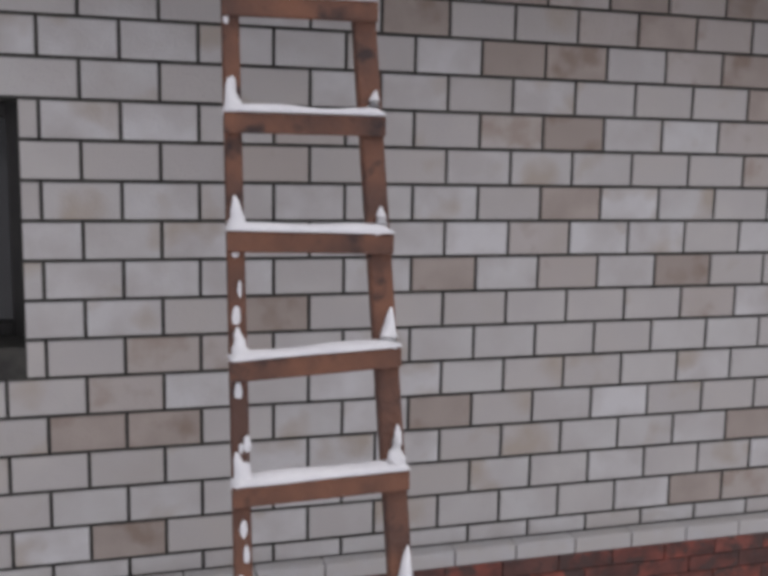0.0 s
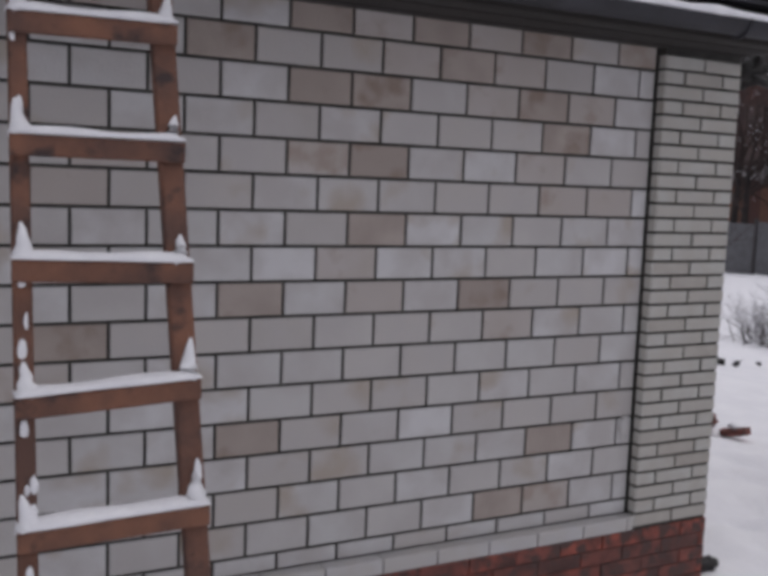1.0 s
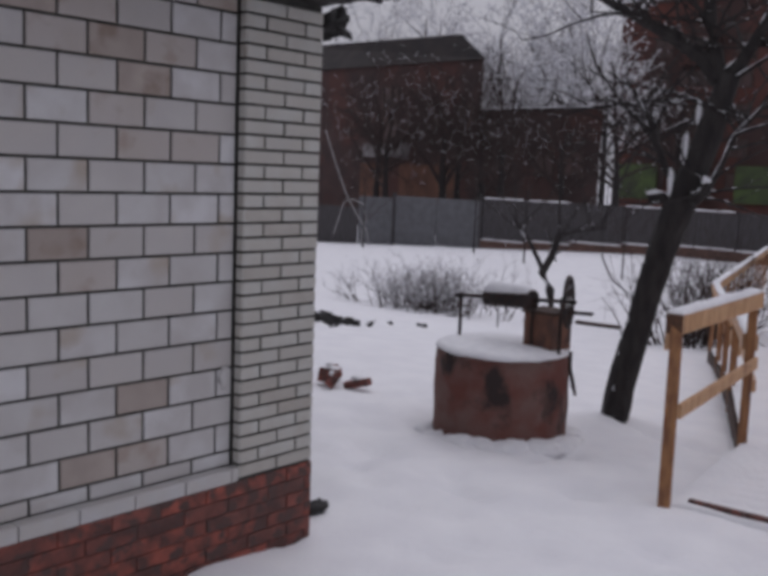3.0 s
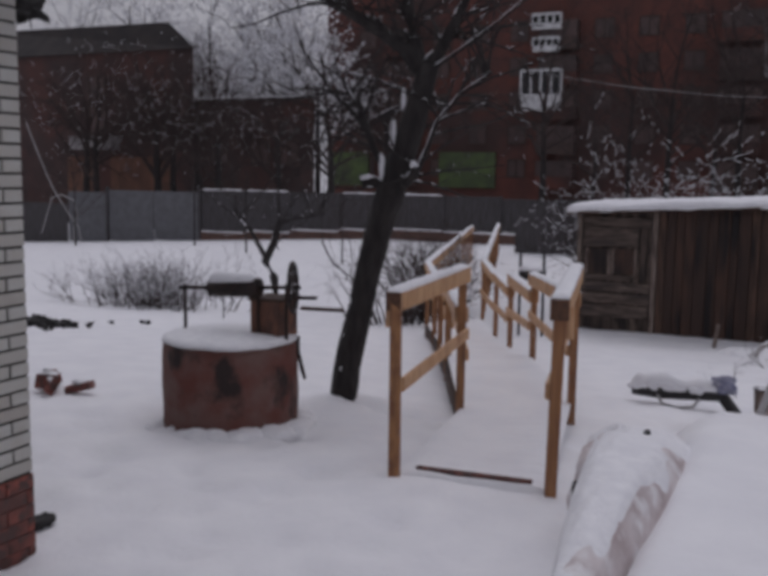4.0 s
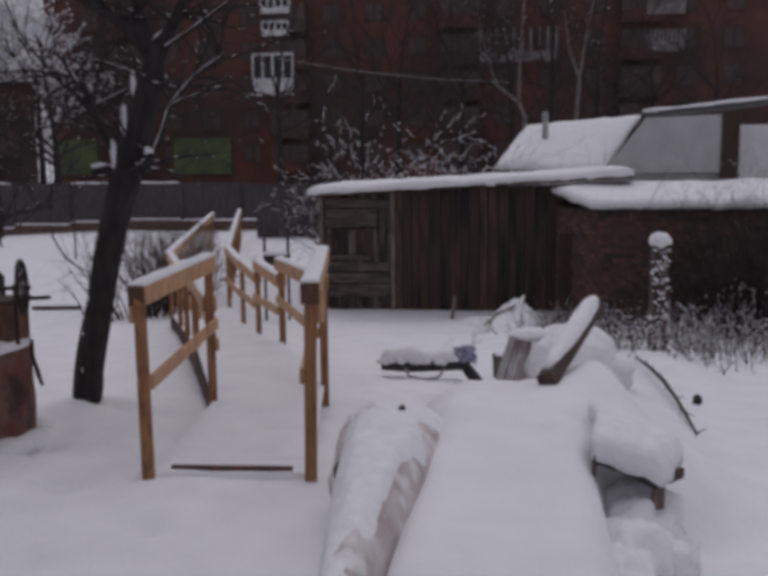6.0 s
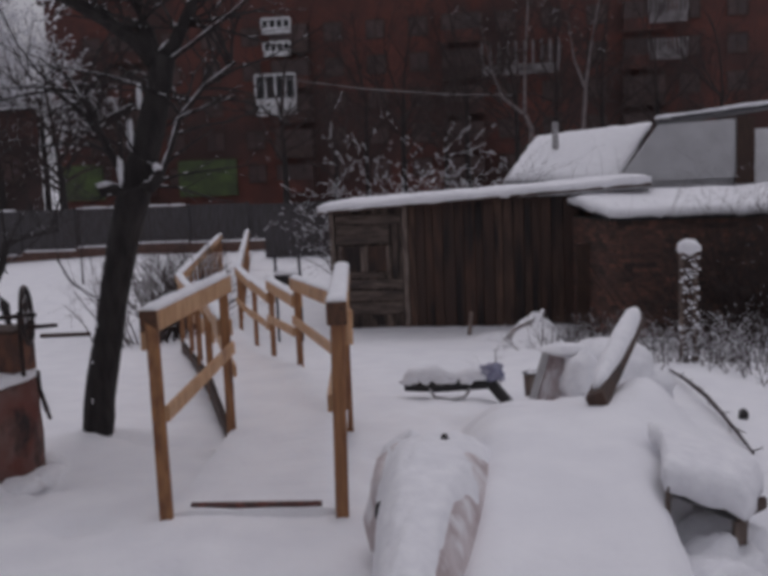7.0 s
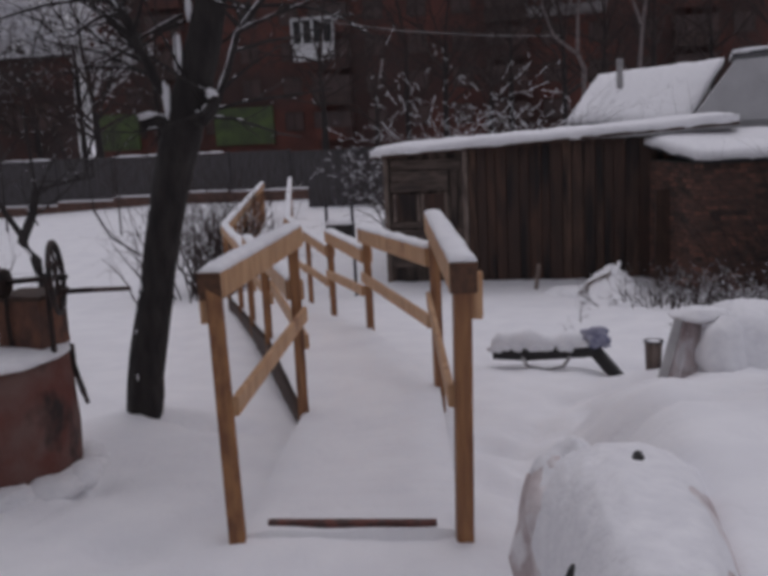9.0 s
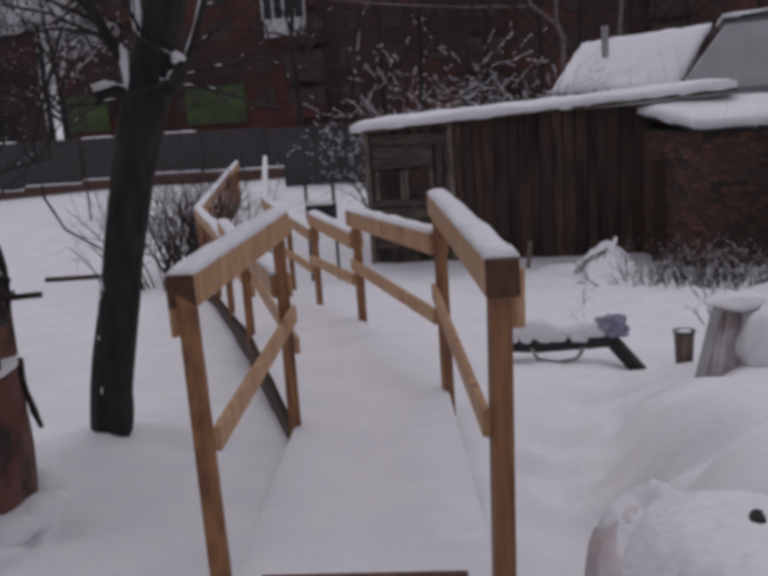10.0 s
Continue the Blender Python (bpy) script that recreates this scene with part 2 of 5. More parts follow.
def lump(bm, c, r, rng, rough=0.18, seg=14, rings=8, flat=0.0):
    """A rounded heap: an uneven ellipsoid round c with radii r."""
    off = rng.random() * 90
    m = bmesh.ops.create_uvsphere(bm, u_segments=seg, v_segments=rings, radius=1.0)
    for v in m["verts"]:
        k = 1 + rough * noise.noise(v.co * 1.8 + Vector((off, 0, 0))) + rough * 0.5 * noise.noise(v.co * 4.5 + Vector((0, off, 0)))
        v.co = Vector((v.co.x*r[0]*k + c[0], v.co.y*r[1]*k + c[1], max(v.co.z, -flat if flat else -1)*r[2]*k + c[2]))
    return bm


def smooth_step(a, b, x):
    t = min(1.0, max(0.0, (x-a)/(b-a)))
    return t*t*(3-2*t)


HEAPS = ((4.9, -3.98, 0.45, 0.22, 0.20), (11.8, -3.6, 1.4, 0.9, 0.10), (9.6, -4.7, 1.0, 0.7, 0.12), (10.2, -5.2, 1.2, 1.0, 0.08),
         (4.8, 0.35, 0.9, 0.9, -0.05), (6.0, 0.10, 0.50, 0.50, 0.13), (7.2, -3.8, 0.5, 0.5, 0.12), (6.75, -3.15, 0.32, 0.26, -0.17), (8.15, -3.15, 0.45, 0.30, -0.13))


def bank_height(x, y):
    """The flat-topped bank of snow along the yard: steep towards the bench, soft towards the bridge."""
    if not (0.5 < x < 8.6 and -5.6 < y < -2.0):
        return 0.0
    along = 0.60 * smooth_step(0.9, 1.5, x) * (1.0 if x < 4.3 else max(0.0, 1.0 - (x - 4.3) / 3.9))
    near = smooth_step(4.3, 3.6, x)
    left = smooth_step(-2.4 - 0.45*near, -3.15 + 0.05*near, y)
    wide = smooth_step(3.0, 4.0, x)
    right = smooth_step(-4.0 - 0.95*wide, -3.74 + 0.02*wide, y)
    return along * left * right


PITS = []
pit_rng = random.Random(17)
for cx, cy, sx, sy, count in ((3.3, 1.0, 0.9, 0.9, 16), (3.6, -0.4, 0.9, 0.5, 9), (6.2, -2.7, 1.1, 0.5, 26), (4.8, -2.9, 0.8, 0.5, 20), (5.2, -2.5, 0.8, 0.3, 14), (5.7, -0.5, 0.5, 0.4, 7), (2.6, -1.6, 0.7, 0.9, 8), (5.6, -4.0, 1.0, 0.5, 16)):
    for k in range(count):
        PITS.append((cx + pit_rng.gauss(0, sx*0.6), cy + pit_rng.gauss(0, sy*0.6), pit_rng.uniform(0.07, 0.13), pit_rng.uniform(0.09, 0.18), pit_rng.uniform(0.03, 0.10)))


def ground_height(x, y):
    """The lie of the snow: level by the house, falling to the sheds, rising a little to the far fence."""
    d = x - 4.8
    z = -0.106 * 0.5 * (d + math.sqrt(d*d + 0.6))
    z = max(z, -1.2) if x < 40 else -1.2
    far = -0.65 - 0.053 * min(18.0, max(0.0, y-12.0))
    z += (far + 1.2) * smooth_step(17.0, 31.0, x)
    z += bank_height(x, y)
    for hx, hy, rx, ry, h in HEAPS:
        z += h * math.exp(-((x-hx)/rx)**2 - ((y-hy)/ry)**2)
    if 1 < x < 8.5 and -6.5 < y < 3.5:
        for px, py, rx, ry, h in PITS:
            if abs(x-px) < 0.5 and abs(y-py) < 0.5:
                z -= h * math.exp(-((x-px)/rx)**2 - ((y-py)/ry)**2)
    if -8 < x < 45 and -25 < y < 45:
        z += 0.035 * noise.noise((x*0.7, y*0.7, 0.0)) + 0.016 * noise.noise((x*2.3, y*2.3, 3.0)) + 0.010 * noise.noise((x*5, y*5, 5.0)) + 0.005 * noise.noise((x*11, y*11, 6.0))
        if y < -2.0 and 3 < x < 14:
            z += 0.03 * noise.noise((x*1.7, y*1.7, 13.0)) + 0.022 * noise.noise((x*4.5, y*4.5, 15.0))
        if -1 < x < 6 and y > -1.2:
            z -= 0.09 * max(0.0, noise.noise((x*2.6+9, y*4.0, 8.0)) - 0.2)
    return z


# ---- ground ----
def axis_steps(lo, hi, fine, reach):
    a = list(np.arange(lo, hi + 1e-6, fine))
    step, v = fine, hi
    while v < reach:
        step *= 1.22
        v += step
        a.append(v)
    step, v, low = fine, lo, []
    while v > -reach:
        step *= 1.22
        v -= step
        low.append(v)
    return low[::-1] + a


def build_ground():
    xs, ys = axis_steps(-1.0, 12.0, 0.075, 1500), axis_steps(-6.5, 4.0, 0.075, 1500)
    verts = [(x, y, ground_height(x, y)) for x in xs for y in ys]
    k = len(ys)
    faces = [(i*k+j, (i+1)*k+j, (i+1)*k+j+1, i*k+j+1) for i in range(len(xs)-1) for j in range(k-1)]
    me = bpy.data.meshes.new("ground")
    me.from_pydata(verts, [], faces)
    me.materials.append(SNOW)
    me.shade_smooth()
    tagged(new("ground", me), "fresh white snow over a gently sloping yard", "snow ground", kind="structure")


build_ground()

# ---- the house of white blocks ----
W, H, TOP = 0.275, 0.1425, 2.1
WIN_X, WIN_Z0, WIN_Z1 = -1.86, 1.36, 2.24
wall_house = thing("wall_house", "white silicate block wall with dark recessed joints and brown stained blocks", "wall", kind="structure")
bm = bmesh.new()
# backing, set back behind the face of the blocks, with the opening left free
for x0, x1, z0, z1 in ((-6.0, -3.06, -0.3, 2.82), (WIN_X, 1.75, -0.3, 2.82), (-3.06, WIN_X, -0.3, WIN_Z0), (-3.06, WIN_X, WIN_Z1, 2.82)):
    box(bm, x0, 0.010, z0, x1, 0.40, z1)
part("joint_backing", bm, MORTAR, wall_house, "dark mortar joints")
bm = bmesh.new()
box(bm, 1.9, 0.41, -0.3, 2.2, 7.0, 2.82)
box(bm, -6.0, 6.7, -0.3, 1.9, 7.0, 2.82)
box(bm, -6.3, 0.41, -0.3, -6.0, 7.0, 2.82)
tagged(part("wall_rear", bm, MORTAR), "plain closed walls of the house", "wall", kind="structure")

# ---- roof edge over the wall ----
roof = thing("roof_edge", "dark roof eave with snow lying on top", "roof", kind="structure")
bm = bmesh.new()
for i in range(6):
    y0 = -0.42 + i * 0.085
    box(bm, -6.3, y0 + 0.003, 2.775 + 0.004 * (i % 2), 2.26, y0 + 0.082, 2.80)
part("soffit", bm, SOFFIT, roof, "dark soffit boards")
bm = beam(bmesh.new(), (-6.3, -0.44, 2.84), (2.26, -0.44, 2.84), 0.03, 0.17)
part("fascia", bm, SOFFIT, roof)
bm = bmesh.new()
beam(bm, (-6.3, -0.5, 2.93), (2.36, -0.5, 2.93), 0.12, 0.05)
v = [bm.verts.new(p) for p in ((-6.3, -0.56, 2.92), (2.36, -0.56, 2.92), (2.36, 3.4, 4.4), (-6.3, 3.4, 4.4), (-6.3, -0.56, 2.97), (2.36, -0.56, 2.97), (2.36, 3.4, 4.46), (-6.3, 3.4, 4.46))]
for f in ((0, 3, 2, 1), (4, 5, 6, 7), (0, 1, 5, 4), (1, 2, 6, 5), (2, 3, 7, 6), (3, 0, 4, 7)):
    bm.faces.new([v[i] for i in f])
part("roof_sheet", bm, DARK_METAL, roof)
rng = random.Random(3)
bm = snow_strip(bmesh.new(), (-6.3, -0.42, 3.0), (2.36, -0.42, 3.0), 0.22, 0.11, rng, 0.09)
part("snow", bm, SNOW_FINE, roof, smooth=True)
bm = bmesh.new()
for c, r in (((2.40, -0.34, 2.90), (0.10, 0.12, 0.05)), ((2.44, 0.06, 2.72), (0.07, 0.10, 0.06)), ((2.42, 0.32, 2.76), (0.08, 0.12, 0.04))):
    lump(bm, c, r, rng, 1.1, 18, 12)
part("torn_felt", bm, BLACK, roof, "ragged dark roofing felt at the corner", True)
gutter = thing("gutter", "dark grey metal rain gutter under the eave", "gutter")
bm = bmesh.new()
prof = [(math.cos(a), math.sin(a)) for a in [math.pi + i*math.pi/10 for i in range(11)]]
for r, flip in ((0.062, False), (0.056, True)):
    ends = [[bm.verts.new((x, -0.52 + c*r, z + s*r)) for c, s in prof] for x, z in ((-6.3, 2.83), (2.30, 2.83))]
    for i in range(10):
        f = (ends[0][i], ends[1][i], ends[1][i+1], ends[0][i+1])
        bm.faces.new(f[::-1] if flip else f)
part("trough", bm, DARK_METAL, gutter, smooth=True)
part("snow", snow_strip(bmesh.new(), (-6.2, -0.548, 2.832), (2.28, -0.548, 2.832), 0.05, 0.045, random.Random(4), 0.08), SNOW_FINE, gutter, smooth=True)
for x in (-1.4, 0.3, 1.72, 2.22):
    bm = tube(bmesh.new(), [(x, -0.52 + 0.068*math.cos(a), 2.83 + 0.068*math.sin(a)) for a in [math.pi + i*math.pi/8 for i in range(9)]], [0.008]*9, 6)
    part("bracket", bm, DARK_METAL, gutter)

# ---- window in the block wall ----
window_1 = thing("window_1", "dark window set back in the block wall", "window", kind="structure")
bm = bmesh.new()
for a, b in (((-1.89, 0.27, WIN_Z0), (-1.89, 0.27, WIN_Z1)), ((-3.03, 0.27, WIN_Z0), (-3.03, 0.27, WIN_Z1)), ((-2.45, 0.27, WIN_Z0), (-2.45, 0.27, WIN_Z1))):
    beam(bm, a, b, 0.06, 0.07)
for z in (WIN_Z0 + 0.03, WIN_Z1 - 0.03):
    beam(bm, (-3.0, 0.27, z), (-1.92, 0.27, z), 0.07, 0.06)
part("window_frame", bm, BLACK, window_1, "dark wooden frame")
for x0, x1 in ((-3.0, -2.48), (-2.42, -1.92)):
    bm = box(bmesh.new(), x0, 0.265, WIN_Z0 + 0.06, x1, 0.272, WIN_Z1 - 0.06)
    part("pane", bm, GLASS, window_1)
# added black sheet: the unlit room behind the glass, its darkness put into the colour
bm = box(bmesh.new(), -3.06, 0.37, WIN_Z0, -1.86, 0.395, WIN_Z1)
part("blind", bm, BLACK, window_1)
bm = bmesh.new()
rows = [[bm.verts.new((-2.40 + 0.5*i/40, 0.335 + 0.016*math.sin(i*0.9) + 0.006*math.sin(i*2.3), z + 0.02*math.sin(i*0.31))) for i in range(41)] for z in (WIN_Z0 + 0.10, WIN_Z0 + 0.22, WIN_Z0 + 0.34)]
for r0, r1 in zip(rows, rows[1:]):
    for i in range(40):
        bm.faces.new((r0[i], r0[i+1], r1[i+1], r1[i]))
bmesh.ops.solidify(bm, geom=bm.faces[:], thickness=0.004)
part("curtain", bm, CURTAIN, window_1, "red-brown half curtain behind the glass", True)

# ---- ladder ----
ladder = thing("ladder", "weathered reddish wooden ladder with snow on its rungs", "ladder")
rng = random.Random(5)


def on_ladder(side, z):
    y = -0.45 - (2.75 - z) * 0.236
    x = -1.205 + 0.009 * z if side < 0 else -0.705 - 0.0205 * z
    return Vector((x, y, z))


for side, w in ((-1, 0.052), (1, 0.072)):
    bm = bmesh.new()
    a, b = on_ladder(side, -0.03), on_ladder(side, 3.6)
    beam(bm, a, b, w, 0.05, (0, -1, 0))
    part("rail", bm, LADDER_WOOD, ladder)
for i in range(9):
    z = 2.516 - 0.358 * (i - 1) - 0.35 + 0.345
    if z < 0.1:
        continue
    tilt = (0.012, -0.004, 0.0, 0.006, -0.012, -0.006, 0, 0, 0)[i]
    a, b = on_ladder(-1, z + tilt), on_ladder(1, z - tilt)
    a, b = a + Vector((-0.03, -0.042, 0)), b + Vector((0.035, -0.042, 0))
    bm = beam(bmesh.new(), a, b, 0.032, 0.062)
    rung = part("rung", bm, LADDER_WOOD, ladder)
    bm = snow_strip(bmesh.new(), a + Vector((0.0, 0.02, 0.036)), b + Vector((0.0, 0.02, 0.036)), 0.07, 0.026, rng, 0.03)
    for s, c in ((-1, a), (1, b)):
        # a smooth tongue of snow that climbs the rail and thins out
        up = rng.uniform(0.07, 0.12) * (1.2 if s > 0 else 0.9)
        foot = Vector((c.x - s*0.036, c.y + 0.018, c.z + 0.028))
        lean = Vector((s*rng.uniform(0.006, 0.02), 0.02, 0))
        tube(bm, [foot + lean*f + Vector((rng.uniform(-0.003, 0.003), 0, up*f)) for f in (0, 0.12, 0.25, 0.4, 0.6, 0.8, 1.0)],
             [0.040, 0.036, 0.029, 0.022, 0.017, 0.012, 0.004], 12)
    part("snow", bm, SNOW_FINE, rung, "snow heaped on the rung", smooth=True)
bm = bmesh.new()
for i in range(26):
    p = on_ladder(-1, rng.uniform(0.3, 2.7)) + Vector((rng.uniform(-0.015, 0.02), -0.027, 0))
    lump(bm, p, (rng.uniform(0.006, 0.015), 0.006, rng.uniform(0.01, 0.04)), rng, 0.3, 6, 4)
tagged(part("snow", bm, SNOW_FINE, ladder, "snow stuck to the rail", smooth=True), kind="stuff")

# ---- well ----
WX, WY, WR = 4.97, 0.60, 0.535
well = thing("well", "rusty brown concrete well ring with snow on its cover", "well")
rng = random.Random(7)


def ring_wall(bm, cx, cy, r, z0, z1, thick, n=48, wob=0.008):
    rows = []
    for k, (rr, z) in enumerate([(r, z0)] + [(r, z0 + (z1-z0)*i/6) for i in range(1, 6)] + [(r-0.01, z1), (r-thick, z1), (r-thick, z0)]):
        rows.append([bm.verts.new((cx + math.cos(a)*(rr + wob*noise.noise((math.cos(a)*4, math.sin(a)*4, z*5))), cy + math.sin(a)*(rr + wob*noise.noise((math.cos(a)*4, math.sin(a)*4, z*5))), z)) for a in [2*math.pi*i/n for i in range(n)]])
    for r0, r1 in zip(rows, rows[1:]):
        for i in range(n):
            bm.faces.new((r0[i], r0[(i+1) % n], r1[(i+1) % n], r1[i]))
    return bm


part("ring", ring_wall(bmesh.new(), WX, WY, WR, -0.25, 0.585, 0.09, wob=0.02), RING, well, "rust-stained concrete ring", True)
bm = bmesh.new()
n = 48
rows = []
for rr, z in ((WR-0.012, 0.583), (WR+0.002, 0.592), (WR-0.008, 0.615), (WR-0.05, 0.632), (WR-0.2, 0.648), (0.12, 0.655)):
    rows.append([bm.verts.new((WX+math.cos(a)*(rr+0.012*noise.noise((math.cos(a)*5, math.sin(a)*5, 1))), WY+math.sin(a)*(rr+0.012*noise.noise((math.cos(a)*5, math.sin(a)*5, 2))), z+0.010*noise.noise((math.cos(a)*rr*6, math.sin(a)*rr*6, 4)))) for a in [2*math.pi*i/n for i in range(n)]])
for r0, r1 in zip(rows, rows[1:]):
    for i in range(n):
        bm.faces.new((r0[i], r0[(i+1) % n], r1[(i+1) % n], r1[i]))
bm.faces.new(rows[-1])
bm.faces.new(rows[0][::-1])
part("snow_cap", bm, SNOW_FINE, well, smooth=True)
bm = bmesh.new()
for i in range(26):
    a = math.pi*(0.75 + i*0.042) + rng.uniform(-0.05, 0.05)
    px, py = WX + math.cos(a)*(WR + 0.03), WY + math.sin(a)*(WR + 0.03)
    lump(bm, (px, py, ground_height(px, py) + rng.uniform(-0.05, 0.0)), (rng.uniform(0.10, 0.19), rng.uniform(0.10, 0.19), rng.uniform(0.05, 0.10)), rng, 0.22, 16, 10)
tagged(part("snow_foot", bm, SNOW_FINE, well, "uneven snow drifted against the ring", True), kind="stuff")
# winch: an axle across the ring on two posts, with a drum and a hand wheel
ax = Vector((0.03, -1.0, 0.06)).normalized()
wc = Vector((4.97, 0.53, 1.0))
winch = thing("winch", "black iron well winch with drum and hand wheel", "winch")
part("axle", tube(bmesh.new(), [wc - ax*0.56, wc + ax*0.56], [0.016]*2, 10), BLACK_IRON, winch)
bm = tube(bmesh.new(), [wc - ax*0.25, wc - ax*0.245, wc - ax*0.02, wc + ax*0.2, wc + ax*0.205], [0.06, 0.075, 0.075, 0.075, 0.06], 18)
drum = part("drum", bm, BLACK_IRON, winch, "black winch drum", True)
bm = snow_strip(bmesh.new(), wc - ax*0.24 + Vector((0, 0, 0.055)), wc + ax*0.17 + Vector((0, 0, 0.055)), 0.12, 0.085, rng, 0.04)
part("snow", bm, SNOW_FINE, drum, smooth=True)
for p, zb in ((wc - ax*0.5, 0.62), (wc + ax*0.44, 0.62)):
    part("post", tube(bmesh.new(), [(p.x, p.y, zb), (p.x, p.y, p.z + 0.03)], [0.016, 0.013], 8), BLACK_IRON, winch)
for k in range(3):
    c = wc - ax*(0.2 - 0.1*k)
    part("hook", tube(bmesh.new(), [c + Vector((-0.07, 0, -0.02)), c + Vector((-0.09, 0, -0.08)), c + Vector((-0.06, 0, -0.10))], [0.008]*3, 6), BLACK_IRON, winch)
wheel_c = wc + ax*0.5
d, s, u = frame_of(wheel_c, wheel_c + Vector((0.36, -0.93, 0.04)))
bm = bmesh.new()
ring_pts = [wheel_c + (s*math.cos(a) + u*math.sin(a))*0.19 for a in [2*math.pi*i/28 for i in range(29)]]
tube(bm, ring_pts, [0.016]*29, 8, False)
wheel = part("wheel", bm, BLACK_IRON, winch, "iron hand wheel")
for i in range(4):
    a = math.pi * i / 4
    part("spoke", tube(bmesh.new(), [wheel_c - (s*math.cos(a)+u*math.sin(a))*0.185, wheel_c + (s*math.cos(a)+u*math.sin(a))*0.185], [0.008]*2, 6), BLACK_IRON, wheel)
part("crank", tube(bmesh.new(), [wheel_c + ax*0.0 + u*-0.08, wheel_c + ax*0.2 + u*-0.08], [0.014, 0.014], 8), BLACK_IRON, winch)
hatch = thing("well_hatch", "small brown wooden hatch box on the well cover", "hatch", at=(0.17, 0.03, 0))
bm = bmesh.new()
box(bm, 4.80, 0.12, 0.62, 4.83, 0.38, 0.92)
box(bm, 4.83, 0.12, 0.62, 5.08, 0.15, 0.90)
box(bm, 4.83, 0.35, 0.62, 5.08, 0.38, 0.90)
part("side_board", bm, LADDER_WOOD, hatch)
bm = box(bmesh.new(), 4.79, 0.10, 0.905, 5.1, 0.40, 0.93)
part("lid", bm, DARK_WOOD, hatch)
part("strap", tube(bmesh.new(), [(4.79, 0.3, 0.66), (4.785, 0.3, 0.8), (4.79, 0.3, 0.93)], [0.012]*3, 6), BLACK_IRON, hatch)
bm = tube(bmesh.new(), [(5.22, 0.13, 0.60), (5.16, 0.09, 0.50), (5.14, 0.04, 0.36), (5.15, 0.02, 0.28)], [0.02, 0.016, 0.018, 0.012], 8)
tagged(part("chain", bm, BLACK_IRON), "black chain hanging down the well ring", "chain")

# ---- wooden footbridge with stepped handrails ----
bridge = thing("footbridge", "new pine footbridge with stepped handrails under snow", "footbridge")
rng = random.Random(11)
RIGHT = [(4.27, -2.21), (6.60, -1.78), (8.60, -0.87), (10.53, -0.02), (12.45, 0.80), (14.75, 1.79)]
LEFT = [(4.13, -1.225), (5.98, -0.99), (8.22, -0.02), (10.25, 0.86), (12.05, 1.66), (13.78, 2.49)]
RAIL_TOP = [1.17, 0.93, 0.66, 0.44, 0.37]
RAIL_FAR = [1.17, 0.84, 0.61, 0.40, 0.37]
DECK = [0.0, -0.02, -0.07, -0.36, -0.58, -0.72]
END_L, END_R = (25.7, 5.9), (27.5, 5.63)
# the first rail of each side: its near and far end on top; the front posts lean, one away from the yard, one towards it
FIRST_L = ((4.47, -1.05, 1.13), (6.03, -0.985, 1.165))
FIRST_R = ((4.165, -2.253, 1.205), (6.68, -1.765, 1.16))
MID_L, MID_R = (0.54, 0.61), (0.62, 0.58)


def deck_at(f):
    i = min(4, int(f))
    return DECK[i] + (DECK[i+1]-DECK[i]) * (f-i)


